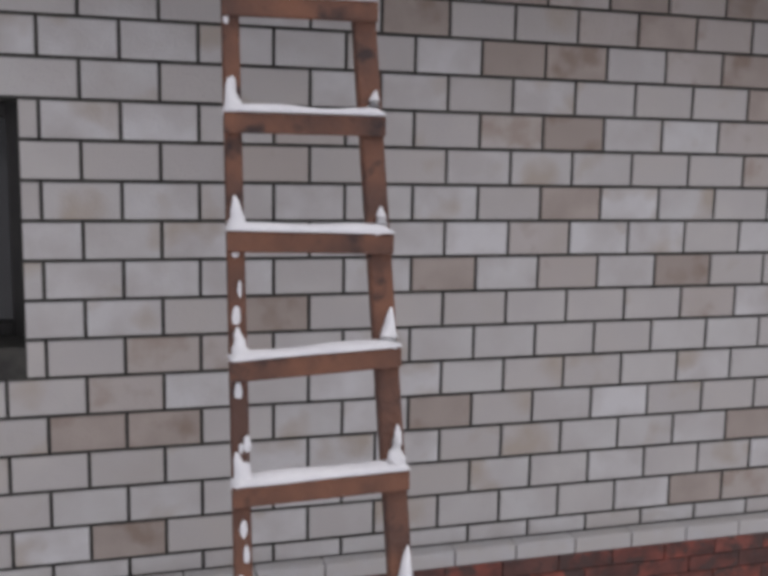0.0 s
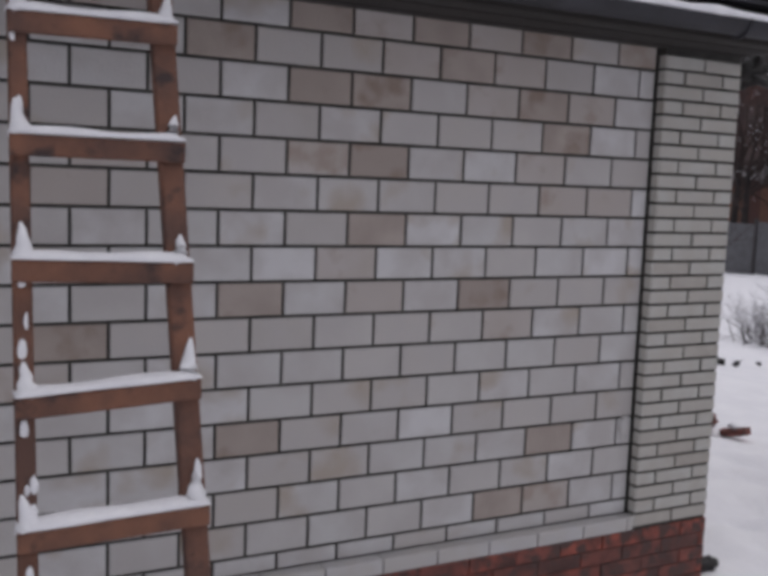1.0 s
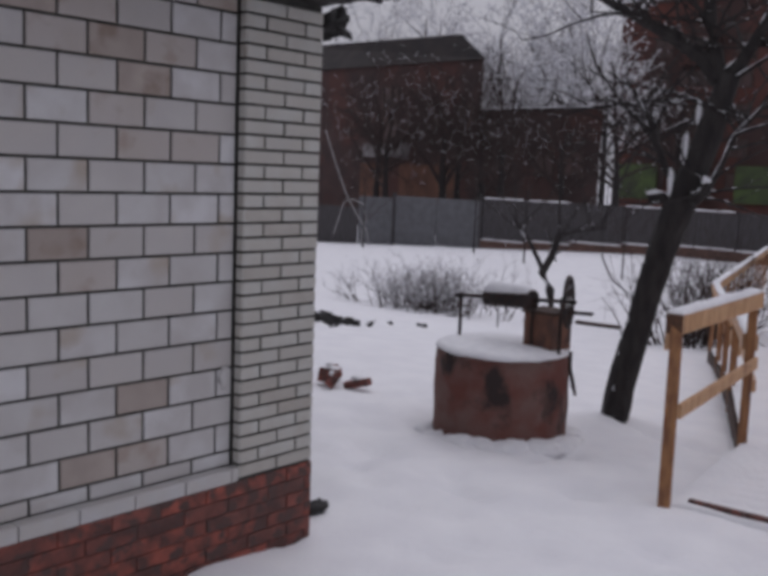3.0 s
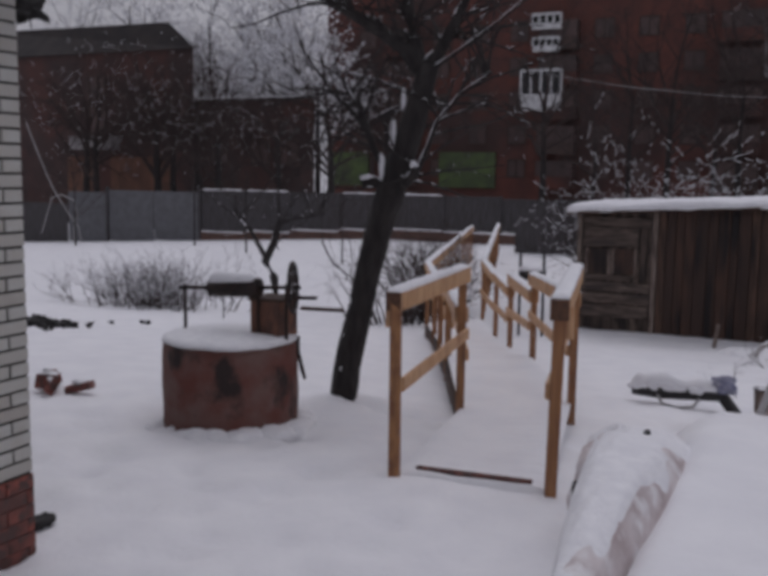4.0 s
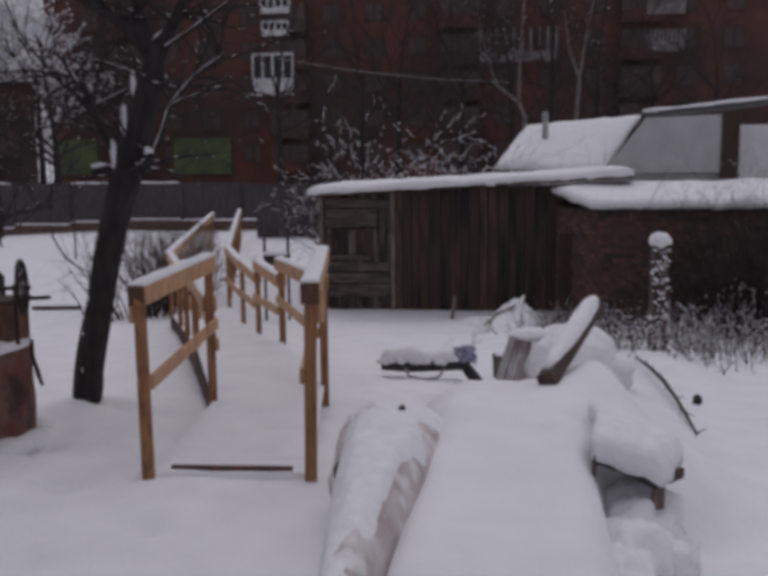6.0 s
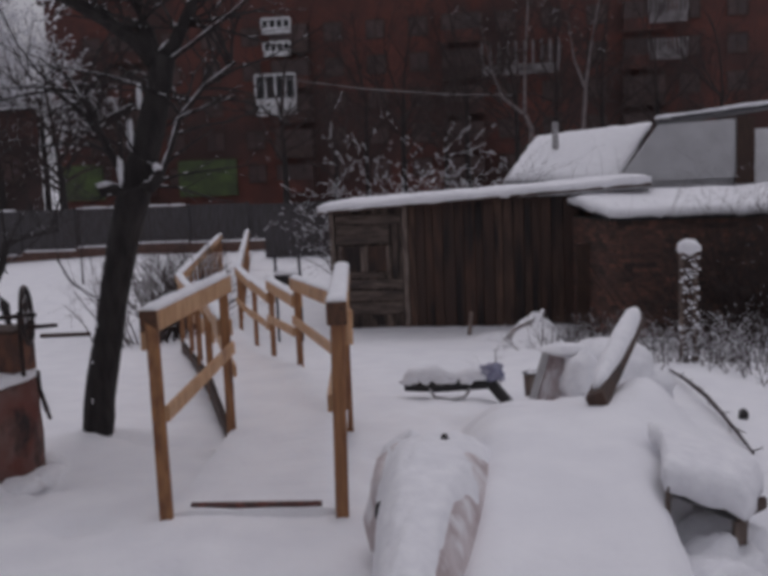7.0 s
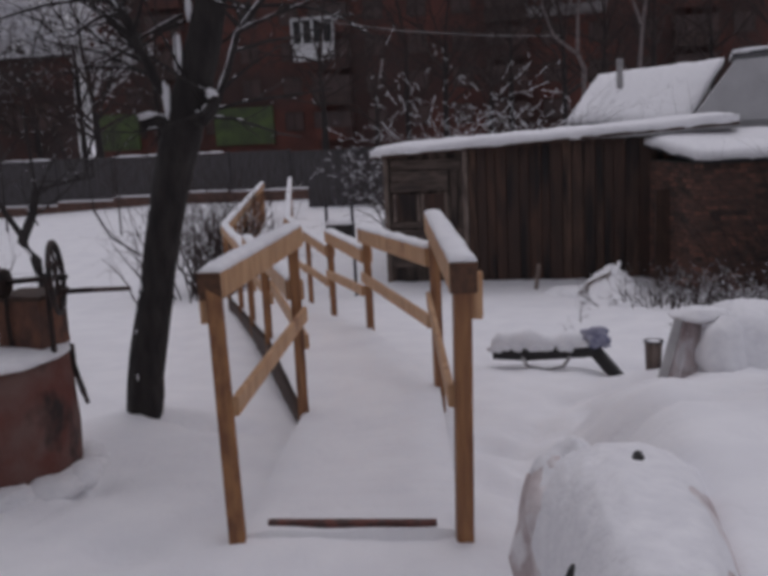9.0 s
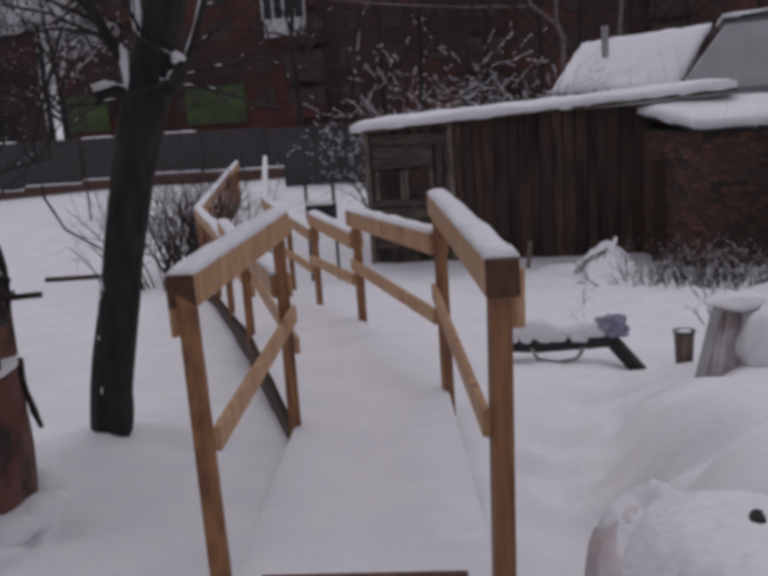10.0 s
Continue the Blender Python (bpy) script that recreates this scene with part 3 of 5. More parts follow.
for side, line in ((-1, LEFT), (1, RIGHT)):
    first = [Vector(p) for p in (FIRST_L if side < 0 else FIRST_R)]
    head = first[0].lerp(first[1], 0.03)
    for i, (x, y) in enumerate(line):
        zt = RAIL_FAR[max(0, i-1)]
        top = Vector((head.x, head.y, head.z - 0.06)) if i == 0 else Vector((x, y, zt - 0.075))
        w = 0.072 if i == 0 else 0.068
        low = Vector((x, y, DECK[i]))
        bm = beam(bmesh.new(), low + (low - top) * (0.45 / (top.z - low.z)), top, w, w, (1, 0.3, 0))
        part("post", bm, POST_WOOD, bridge)
        if i == 0:
            # a short cleat on the outer face of the front post, under the rail
            c = low.lerp(top, 0.83) + Vector((0.02, 0.052 if side < 0 else -0.052, 0))
            part("cleat", beam(bmesh.new(), c, c + (top - low) * 0.17, 0.06, 0.032, (1, 0.3, 0)), NEW_WOOD, bridge)
    for i in range(5):
        a, b = Vector((*line[i], 0)), Vector((*line[i+1], 0))
        d = (b-a).normalized()
        out = Vector((-d.y, d.x, 0)) * (-1 if side > 0 else 1)
        z = RAIL_TOP[i]
        low = 0.10 if side < 0 and i == 1 else 0.0
        p, q = a + d*(0.03 if i else -0.1) + Vector((0, 0, z - low)), b + d*(0.12 if side > 0 and i == 1 else 0.03) + Vector((0, 0, RAIL_FAR[i] - low))
        za, zb = deck_at(i) + (z - deck_at(i))*0.47, deck_at(i+1) + (z - deck_at(i+1))*0.47
        if i == 0:
            p, q = first
            za, zb = MID_L if side < 0 else MID_R
            a = a.lerp(Vector((head.x, head.y, 0)), za / head.z)
        bm = beam(bmesh.new(), p - Vector((0, 0, 0.07)), q - Vector((0, 0, 0.07)), 0.112, 0.128)
        rail = part("handrail", bm, NEW_WOOD, bridge)
        bm = snow_strip(bmesh.new(), p - Vector((0, 0, 0.006)), q - Vector((0, 0, 0.006)), 0.115, 0.035, rng, 0.07, 0.002)
        part("snow", bm, SNOW_FINE, rail, smooth=True)
        bm = beam(bmesh.new(), a + out*-0.05 + Vector((0, 0, za)), b + out*-0.05 + Vector((0, 0, zb)), 0.03, 0.095)
        part("mid_rail", bm, NEW_WOOD, bridge)
        if i == 0:
            n = (q - p).normalized()
            c = p - Vector((0, 0, 0.07))
            part("end_grain", beam(bmesh.new(), c - n*0.006, c + n*0.002, 0.110, 0.126), END_WOOD, rail, "dark wet end grain")
    # the far run beyond the bend
    a, b = Vector((*line[5], 0.37)), Vector((*(END_L if side < 0 else END_R), 0.29))
    bm = beam(bmesh.new(), a - Vector((0, 0, 0.075)), b - Vector((0, 0, 0.075)), 0.11, 0.14)
    rail = part("handrail", bm, NEW_WOOD, bridge)
    part("snow", snow_strip(bmesh.new(), a, b, 0.12, 0.05, rng, 0.2, 0.002), SNOW_FINE, rail, smooth=True)
    for k in range(1, 13):
        c = a.lerp(b, k/12)
        bm = beam(bmesh.new(), (c.x, c.y, c.z - 1.1), (c.x, c.y, c.z - 0.14), 0.05, 0.07, (1, 0.3, 0))
        part("post" if k % 3 == 0 else "baluster", bm, POST_WOOD, bridge)
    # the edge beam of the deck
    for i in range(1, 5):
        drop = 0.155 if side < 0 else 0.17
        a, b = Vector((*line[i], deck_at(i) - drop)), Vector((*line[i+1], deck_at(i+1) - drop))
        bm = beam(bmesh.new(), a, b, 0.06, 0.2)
        part("stringer", bm, DARK_WOOD, bridge, "dark edge beam")
# deck under snow
for i in range(5):
    k = 90 if i < 2 else 20
    bm = bmesh.new()
    rows = []
    for j in range(k+1):
        f = i + j/k
        l = Vector((*LEFT[i], 0)).lerp(Vector((*LEFT[i+1], 0)), j/k)
        r = Vector((*RIGHT[i], 0)).lerp(Vector((*RIGHT[i+1], 0)), j/k)
        rows.append([bm.verts.new((*l.lerp(r, m/8).xy, deck_at(f) + 0.012 + 0.012*noise.noise((l.x*3, m*0.7, 1)) - 0.011*abs(math.sin(l.x*22))**6*smooth_step(1.5, 6.5, m)*(1 if i == 0 else 0.5) - (0.02 if m in (0, 8) else 0) - (0.10 if i == 0 and j == 0 else 0))) for m in range(9)])
    for r0, r1 in zip(rows, rows[1:]):
        for m in range(8):
            bm.faces.new((r0[m], r0[m+1], r1[m+1], r1[m]))
    part("deck_snow", bm, SNOW, bridge, "deck boards buried under snow", True)
bm = beam(bmesh.new(), (4.25, -1.33, 0.010), (4.32, -2.08, 0.008), 0.04, 0.045)
part("threshold", bm, PLINTH_BRICK, bridge, "dark red threshold board")


# ---- bare trees ----
def grow(bm, sbm, p, d, length, r, depth, rng, droop=0.0, snow=0.5, spread=0.7, seg=4, sides=5, kids=(3, 5), least=0.0, dash=(0.12, 0.4)):
    """One limb with its side limbs; sbm takes the snow that lies on it."""
    pts, q, dd = [p], p, d
    for i in range(seg):
        dd = (dd + Vector((rng.uniform(-1, 1), rng.uniform(-1, 1), rng.uniform(-1, 1) - droop)) * 0.22).normalized()
        q = q + dd * length / seg
        pts.append(q)
    radii = [r * (1 - 0.65*i/seg) for i in range(seg+1)]
    tube(bm, pts, radii, sides if depth > 0 else 3, False)
    if sbm is not None:
        for i in range(seg):
            run = pts[i+1] - pts[i]
            if run.length > 1e-4 and abs(run.z)/run.length < 0.85 and rng.random() < snow:
                up = Vector((0, 0, radii[i]*0.7))
                sr = max(least, radii[i]*(0.55 if dash[0] < 0.5 else 0.4))
                f0 = rng.uniform(0.0, max(0.05, 0.6 - dash[0]))
                f1 = min(1.0, f0 + rng.uniform(*dash))
                a, b = pts[i].lerp(pts[i+1], f0), pts[i].lerp(pts[i+1], f1)
                tube(sbm, [a + up, (a+b)/2 + up*1.2, b + up], [sr*0.7, sr, sr*0.7], 4, False)
    if depth > 0:
        for k in range(rng.randint(*kids)):
            f = rng.uniform(0.3, 1.0)
            i = min(seg-1, int(f*seg))
            a = pts[i].lerp(pts[i+1], f*seg-i)
            side = Vector((rng.uniform(-1, 1), rng.uniform(-1, 1), rng.uniform(-0.4, 1)))
            side = (side - dd*side.dot(dd)).normalized()
            grow(bm, sbm, a, (dd*(1-spread*0.5) + side*spread).normalized(), length*rng.uniform(0.45, 0.7), radii[i]*0.55, depth-1, rng, droop, snow, spread, seg, sides, kids, least, dash)


def bare_tree(label, base, height, r, seed, limbs=7, depth=2, snow=0.5, lean=(0, 0), name="bare_tree", group="", kids=(3, 4), least=0.0, dash=(0.12, 0.4)):
    rng = random.Random(seed)
    t = thing(name, label, "tree", group)
    bm, sbm = bmesh.new(), bmesh.new()
    trunk = [Vector((base[0] + lean[0]*f + rng.uniform(-1, 1)*r*0.7*f, base[1] + lean[1]*f + rng.uniform(-1, 1)*r*0.7*f, base[2] - 0.2 + (height*0.55+0.2)*f)) for f in (0, 0.2, 0.45, 0.7, 1)]
    tb = tube(bmesh.new(), trunk, [r*1.15, r, r*0.85, r*0.7, r*0.5], 9, False)
    part("trunk", tb, BARK, t, smooth=True)
    for k in range(limbs):
        f = rng.uniform(0.45, 1.0)
        i = 2 if f < 0.7 else 3
        a = trunk[i].lerp(trunk[i+1], (f - (0.45, 0.7)[i-2]) / (0.25, 0.3)[i-2])
        az = k * 2.4 + rng.uniform(-0.5, 0.5)
        d = Vector((math.cos(az), math.sin(az), rng.uniform(0.5, 1.6))).normalized()
        grow(bm, sbm, a, d, height*rng.uniform(0.28, 0.45), r*0.4, depth, rng, 0.05, snow, kids=kids, least=least, dash=dash)
    grow(bm, sbm, trunk[-1], Vector((0, 0, 1)), height*0.42, r*0.5, depth, rng, 0.0, snow, kids=kids, least=least, dash=dash)
    tagged(part("crown", bm, TWIG, t, "bare twigs"), kind="stuff")
    if len(sbm.verts):
        tagged(part("snow", sbm, SNOW_FINE, t, "snow lying on the branches"), kind="stuff")
    else:
        sbm.free()
    return t


# the old fruit tree beside the bridge
old_tree = thing("fruit_tree", "old dark leaning fruit tree with snow in its forks", "tree", at=(0, 0.05, 0))
trunk = [Vector(p) for p in ((6.0, 0.10, -0.45), (6.0, 0.06, -0.05), (6.0, 0.03, 0.2), (6.0, -0.05, 0.55), (6.0, -0.14, 0.95), (6.0, -0.25, 1.4), (6.0, -0.38, 1.78), (5.98, -0.5, 2.1), (5.96, -0.62, 2.45), (5.95, -0.72, 2.8))]
bm = tube(bmesh.new(), trunk, [0.15, 0.128, 0.118, 0.112, 0.108, 0.112, 0.125, 0.112, 0.095, 0.085], 14)
bmesh.ops.subdivide_edges(bm, edges=bm.edges[:], cuts=1, use_grid_fill=True)
for v in bm.verts:
    v.co += Vector((noise.noise(v.co*9), noise.noise(v.co*9 + Vector((5, 0, 0))), 0)) * 0.016
part("trunk", bm, BARK, old_tree, smooth=True)
rng = random.Random(21)
bm, sbm = bmesh.new(), bmesh.new()
for pts, r0, r1 in (
        (((6.0, -0.36, 1.78), (5.95, -0.24, 1.84), (5.92, -0.14, 1.82)), 0.06, 0.03),
        (((6.1, 0.1, 2.2), (6.05, 0.33, 1.6), (6.0, 0.28, 1.3), (6.0, 0.18, 1.12), (6.0, -0.02, 1.0)), 0.009, 0.005),
        (((5.98, -0.34, 1.92), (5.95, -0.25, 2.08), (5.92, -0.17, 2.29), (5.9, -0.10, 2.48), (5.9, -0.02, 2.62)), 0.034, 0.016),
        (((5.95, -0.64, 2.74), (5.93, -0.51, 2.91), (5.9, -0.31, 3.06), (5.85, -0.08, 3.2), (5.8, 0.2, 3.36), (5.75, 0.5, 3.55)), 0.065, 0.03),
        (((5.95, -0.64, 2.74), (5.97, -0.57, 2.99), (6.0, -0.51, 3.2), (6.05, -0.45, 3.6), (6.1, -0.38, 4.3)), 0.075, 0.03),
        (((5.95, -0.66, 2.74), (5.97, -0.79, 2.87), (5.95, -0.90, 3.05), (5.93, -1.02, 3.25), (5.9, -1.2, 3.8)), 0.062, 0.025),
        (((5.98, -0.42, 1.86), (5.92, -0.55, 1.84), (5.9, -0.62, 1.90), (5.9, -0.65, 1.99)), 0.055, 0.035),
        (((5.98, -0.62, 1.93), (5.95, -0.72, 2.12), (5.92, -0.81, 2.33), (5.9, -1.03, 2.55), (5.88, -1.28, 2.70)), 0.022, 0.008),
        (((5.92, -0.81, 2.33), (5.9, -0.95, 2.38), (5.9, -1.26, 2.47)), 0.012, 0.006),
        (((5.97, -0.62, 2.68), (5.9, -0.95, 2.85), (5.85, -1.25, 3.02), (5.8, -1.6, 3.25)), 0.016, 0.007),
        (((5.97, -0.55, 2.58), (6.0, -0.25, 2.68), (6.0, 0.1, 2.76), (6.0, 0.4, 2.8)), 0.014, 0.006),
        (((5.96, -0.46, 2.46), (6.0, -0.17, 2.35), (6.0, 0.07, 2.23)), 0.012, 0.006)):
    pts = [Vector(p) for p in pts]
    k = len(pts)
    rad = [r0 + (r1-r0)*i/(k-1) for i in range(k)]
    tube(bm, pts, rad, 8)
    for i in range(k-1):
        if abs((pts[i+1]-pts[i]).normalized().z) < 0.93:
            up = Vector((-0.015, 0.01, rad[i]*0.75))
            tube(sbm, [pts[i]+up, (pts[i]+pts[i+1])/2+up*1.1, pts[i+1]+up], [rad[i]*0.1, rad[i]*0.28, rad[i+1]*0.1], 6)
    if k > 3 and r0 > 0.019:
        for j in range(20 if k > 4 else 7):
            f = rng.uniform(0.25, 1.0) * (k-1)
            i = min(k-2, int(f))
            a = pts[i].lerp(pts[i+1], f-i)
            grow(bm, sbm, a, Vector((rng.uniform(-0.5, 0.5), rng.uniform(-1, 1), rng.uniform(-0.1, 0.9))).normalized(), rng.uniform(0.5, 1.0), 0.013, 1, rng, 0.0, 0.4, kids=(2, 4))
tagged(part("limb", bm, BARK, old_tree, "crooked bare limbs"), kind="stuff")
for c, r in (((5.90, -0.33, 1.96), (0.02, 0.022, 0.11)), ((5.89, -0.20, 1.88), (0.03, 0.06, 0.018)), ((5.895, -0.43, 2.23), (0.016, 0.028, 0.11)), ((5.90, -0.52, 2.52), (0.014, 0.02, 0.08)), ((5.87, -0.63, 1.99), (0.025, 0.035, 0.025))):
    lump(sbm, c, r, rng, 0.7, 12, 9)
for k in range(16):
    f = rng.uniform(1.2, 6.5)
    i = int(f)
    c = trunk[i].lerp(trunk[i+1], f - i)
    turn = math.pi*0.78 + rng.gauss(0, 0.30)
    lump(sbm, c + Vector((math.cos(turn), math.sin(turn), 0))*0.112, (0.006, rng.uniform(0.005, 0.012), rng.uniform(0.01, 0.035)), rng, 0.6, 8, 6)
tagged(part("snow", sbm, SNOW_FINE, old_tree, "snow lying in the forks", True), kind="stuff")

# small fruit tree behind the well
young = thing("fruit_tree", "small crooked fruit tree behind the well", "tree")
rng = random.Random(22)
bm, sbm = bmesh.new(), bmesh.new()
for pts, r0, r1 in ((((8.9, 2.6, -0.5), (8.95, 2.62, 0.2), (9.0, 2.68, 0.55), (9.0, 2.82, 0.75), (9.0, 2.68, 1.0), (9.0, 2.6, 1.27)), 0.07, 0.045),
                    (((9.0, 2.6, 1.25), (9.0, 2.61, 1.65), (9.0, 2.66, 2.06), (9.0, 2.6, 2.5)), 0.010, 0.005),
                    (((9.0, 2.8, 0.78), (8.95, 3.0, 1.15), (8.95, 3.25, 1.4)), 0.035, 0.018),
                    (((9.0, 2.6, 1.27), (9.05, 2.3, 1.33), (9.1, 2.0, 1.38)), 0.02, 0.008)):
    pts = [Vector(p) for p in pts]
    k = len(pts)
    tube(bm, pts, [r0 + (r1-r0)*i/(k-1) for i in range(k)], 7)
    for i in range(k-1):
        up = Vector((-0.02, 0.02, 0.015))
        if rng.random() < 0.6 and r0 > 0.015:
            tube(sbm, [pts[i].lerp(pts[i+1], 0.15)+up, pts[i].lerp(pts[i+1], 0.6)+up], [r0*0.3, r0*0.15], 5)
    for j in range(6):
        a = pts[-1].lerp(pts[1], rng.random()*0.6)
        grow(bm, sbm, a, Vector((rng.uniform(-0.4, 0.4), rng.uniform(-1, 1), rng.uniform(0.0, 1))).normalized(), rng.uniform(0.5, 1.1), 0.010, 1, rng, 0.0, 0.4, kids=(2, 3))
part("trunk", bm, BARK, young)
tagged(part("snow", sbm, SNOW_FINE, young), kind="stuff")

# garden trees and saplings in the middle distance, and tall trees by the buildings
for i, (x, y, h, r, lim) in enumerate(((13.5, 6.6, 1.3, 0.014, 4), (24.0, 9.5, 3.4, 0.024, 7), (25.5, 14.0, 4.5, 0.03, 8), (28.0, 18.0, 5.0, 0.035, 9), (22.5, 7.6, 2.4, 0.018, 6), (28.0, 24.0, 5.0, 0.035, 8))):
    bare_tree("thin bare garden tree dusted with snow", (x, y, ground_height(x, y)), h, r, 40+i, lim, 3, 0.06, group="bare garden trees")
for i, (x, y, h, r) in enumerate(((37.0, 27.0, 9.0, 0.16), (36.0, 22.5, 8.0, 0.14), (40.0, 18.5, 9.0, 0.15), (52.0, 34.0, 13.0, 0.22), (56.0, 31.0, 15.0, 0.25), (54.0, 27.0, 14.0, 0.22), (60.0, 37.0, 15.0, 0.25), (58.0, 43.0, 14.0, 0.25), (62.0, 50.0, 17.0, 0.25), (60.0, 56.0, 17.0, 0.25),
                                  (36.5, 30.5, 8.0, 0.14), (38.5, 25.5, 8.5, 0.15), (39.0, 33.5, 9.0, 0.15), (41.0, 29.0, 9.0, 0.15), (37.5, 20.0, 7.0, 0.12), (50.0, 20.0, 12.0, 0.2), (56.0, 12.0, 13.0, 0.22), (60.0, 5.0, 14.0, 0.22), (58.0, -2.5, 14.0, 0.2), (62.0, -8.0, 15.0, 0.22), (60.0, -15.0, 13.0, 0.2), (66.0, 8.5, 15.0, 0.2), (64.0, 1.0, 15.0, 0.22), (67.0, -5.0, 16.0, 0.22), (66.0, -12.0, 15.0, 0.2), (52.0, 1.5, 9.0, 0.14), (50.0, 7.5, 8.0, 0.13))):
    snowy = x > 50 and y > 24
    bare_tree("tall bare tree with snow on its fine branches", (x, y, -1.0), h, r * (1.0 if x > 45 else 1.4), 70+i, 10, 3, 0.66 if snowy else 0.04 if x < 45 else 0.0,
              group="tall bare trees", kids=(4, 5), least=0.058 if snowy else 0.012 if x < 45 else 0.018, dash=(0.5, 0.9) if snowy else (0.5, 1.0))


def bush(label, c, rx, ry, h, count, seed, snow=0.5, name="bush", r=0.008, seg=4, least=0.0, dash=(0.12, 0.4)):
    rng = random.Random(seed)
    t = thing(name, label, "bush")
    bm, sbm = bmesh.new(), bmesh.new()
    for i in range(count):
        x, y = c[0] + rng.gauss(0, rx*0.45), c[1] + rng.gauss(0, ry*0.45)
        p = Vector((x, y, ground_height(x, y) - 0.05))
        d = Vector(((x-c[0])/rx*0.5 + rng.uniform(-0.5, 0.5), (y-c[1])/ry*0.5 + rng.uniform(-0.5, 0.5), 1)).normalized()
        grow(bm, sbm, p, d, h*rng.uniform(0.35, 1.0), r, 2, rng, 0.15, snow, kids=(2, 3), seg=seg, sides=3, least=least or r*0.55, dash=dash)
    tagged(part("twig", bm, TWIG, t), kind="stuff")
    tagged(part("snow", sbm, SNOW_FINE, t), kind="stuff")
    return t


bush("low leafless bush sprinkled with snow", (14.8, 9.4, 0), 1.2, 1.5, 1.05, 240, 91, 0.7, r=0.013, least=0.014)
bush("tangled snowy shrub behind the shed roof", (22.0, -1.3, 0), 0.8, 2.6, 3.3, 230, 92, 0.34, r=0.018, seg=8, least=0.0075, dash=(0.6, 1.0))
bush("dry snowy weeds before the brick shed", (13.2, -6.9, 0), 1.0, 1.9, 0.75, 220, 93, 0.22, r=0.011, seg=5, least=0.010)
bush("dark brambles by the brick shed", (14.3, -7.6, 0), 0.8, 2.0, 2.3, 420, 94, 0.0, r=0.014)
bush("snowy weeds beside the wooden shed", (13.6, -4.3, 0), 1.2, 1.1, 0.5, 130, 95, 0.35, r=0.011)
bush("scattered dry weeds in the snow", (10.7, -5.9, 0), 1.5, 2.0, 0.5, 230, 98, 0.5, r=0.009, dash=(0.3, 0.7))
bush("thin dark saplings beside the footbridge", (17.0, 3.95, 0), 2.0, 0.5, 2.1, 140, 96, 0.0, r=0.018)
bush("snowy brambles hanging over the brick shed roof", (17.2, -8.2, 0), 0.6, 1.2, 3.0, 50, 97, 0.3, r=0.012, seg=6)

# pale trunks that fork behind the low house
for stems in ((((40, -3.2, -1.2), (40, -3.33, 3.6), (40, -3.05, 4.23), (40, -3.1, 6.0), (40, -3.3, 9.0)), ((40, -3.05, 4.2), (40, -2.12, 4.95), (40, -1.73, 6.0), (40, -1.2, 8.5))),
              (((40.5, -5.6, -1.2), (40.5, -5.55, 3.6), (40.5, -5.65, 5.2), (40.5, -5.85, 6.65), (40.5, -6.3, 9.0)), ((40.5, -5.65, 5.2), (40.5, -5.2, 6.4), (40.5, -4.9, 8.5)))):
    t = thing("pale_bare_tree", "pale-barked bare tree forking behind the low house", "tree", "pale bare trees")
    rng = random.Random(88)
    bm, sbm = bmesh.new(), bmesh.new()
    for n_stem, pts in enumerate(stems):
        pts = [Vector(p) for p in pts]
        tb = tube(bmesh.new(), pts, [0.11 - 0.075*i/(len(pts)-1) - 0.03*n_stem for i in range(len(pts))], 8)
        part("trunk" if n_stem == 0 else "limb", tb, PALE_BARK, t, smooth=True)
        for i in range(9):
            p = pts[-1].lerp(pts[-2], rng.random())
            grow(bm, sbm, p, Vector((rng.uniform(-0.5, 0.5), rng.uniform(-1, 1), rng.uniform(0.0, 1))).normalized(), rng.uniform(1.0, 2.2), 0.03, 2, rng, 0.0, 0.15, kids=(2, 3), least=0.012)
    tagged(part("crown", bm, TWIG, t, "bare twigs"), kind="stuff")
    tagged(part("snow", sbm, SNOW_FINE, t), kind="stuff")

# ---- sheds ----
wood_shed = thing("wooden_shed", "old dark board shed with thick snow on its roof", "shed")
SX = 17.5
rng = random.Random(31)
bm = bmesh.new()
box(bm, SX + 0.04, -4.5, -1.9, SX + 0.10, 0.70, 1.30)
box(bm, SX + 0.10, 0.62, -1.9, SX + 3.0, 0.70, 1.25)
part("backing", bm, DARK_WOOD, wood_shed)
y = 0.70
while y > -0.80:
    w = rng.uniform(0.13, 0.2)
    bm = beam(bmesh.new(), (SX, y - w/2, -1.9), (SX - rng.uniform(0, 0.015), y - w/2, 1.2), 0.035, w - 0.012, (0, 1, 0))
    part("board", bm, SHED_GREY, wood_shed)
    y -= w
while y > -4.4:
    w = rng.uniform(0.14, 0.24)
    bm = beam(bmesh.new(), (SX, y - w/2, -1.9), (SX - rng.uniform(0, 0.02), y - w/2, 1.26 + 0.02*(-y)), 0.035, w - 0.012, (0, 1, 0))
    part("board", bm, SHED_WOOD, wood_shed)
    y -= w
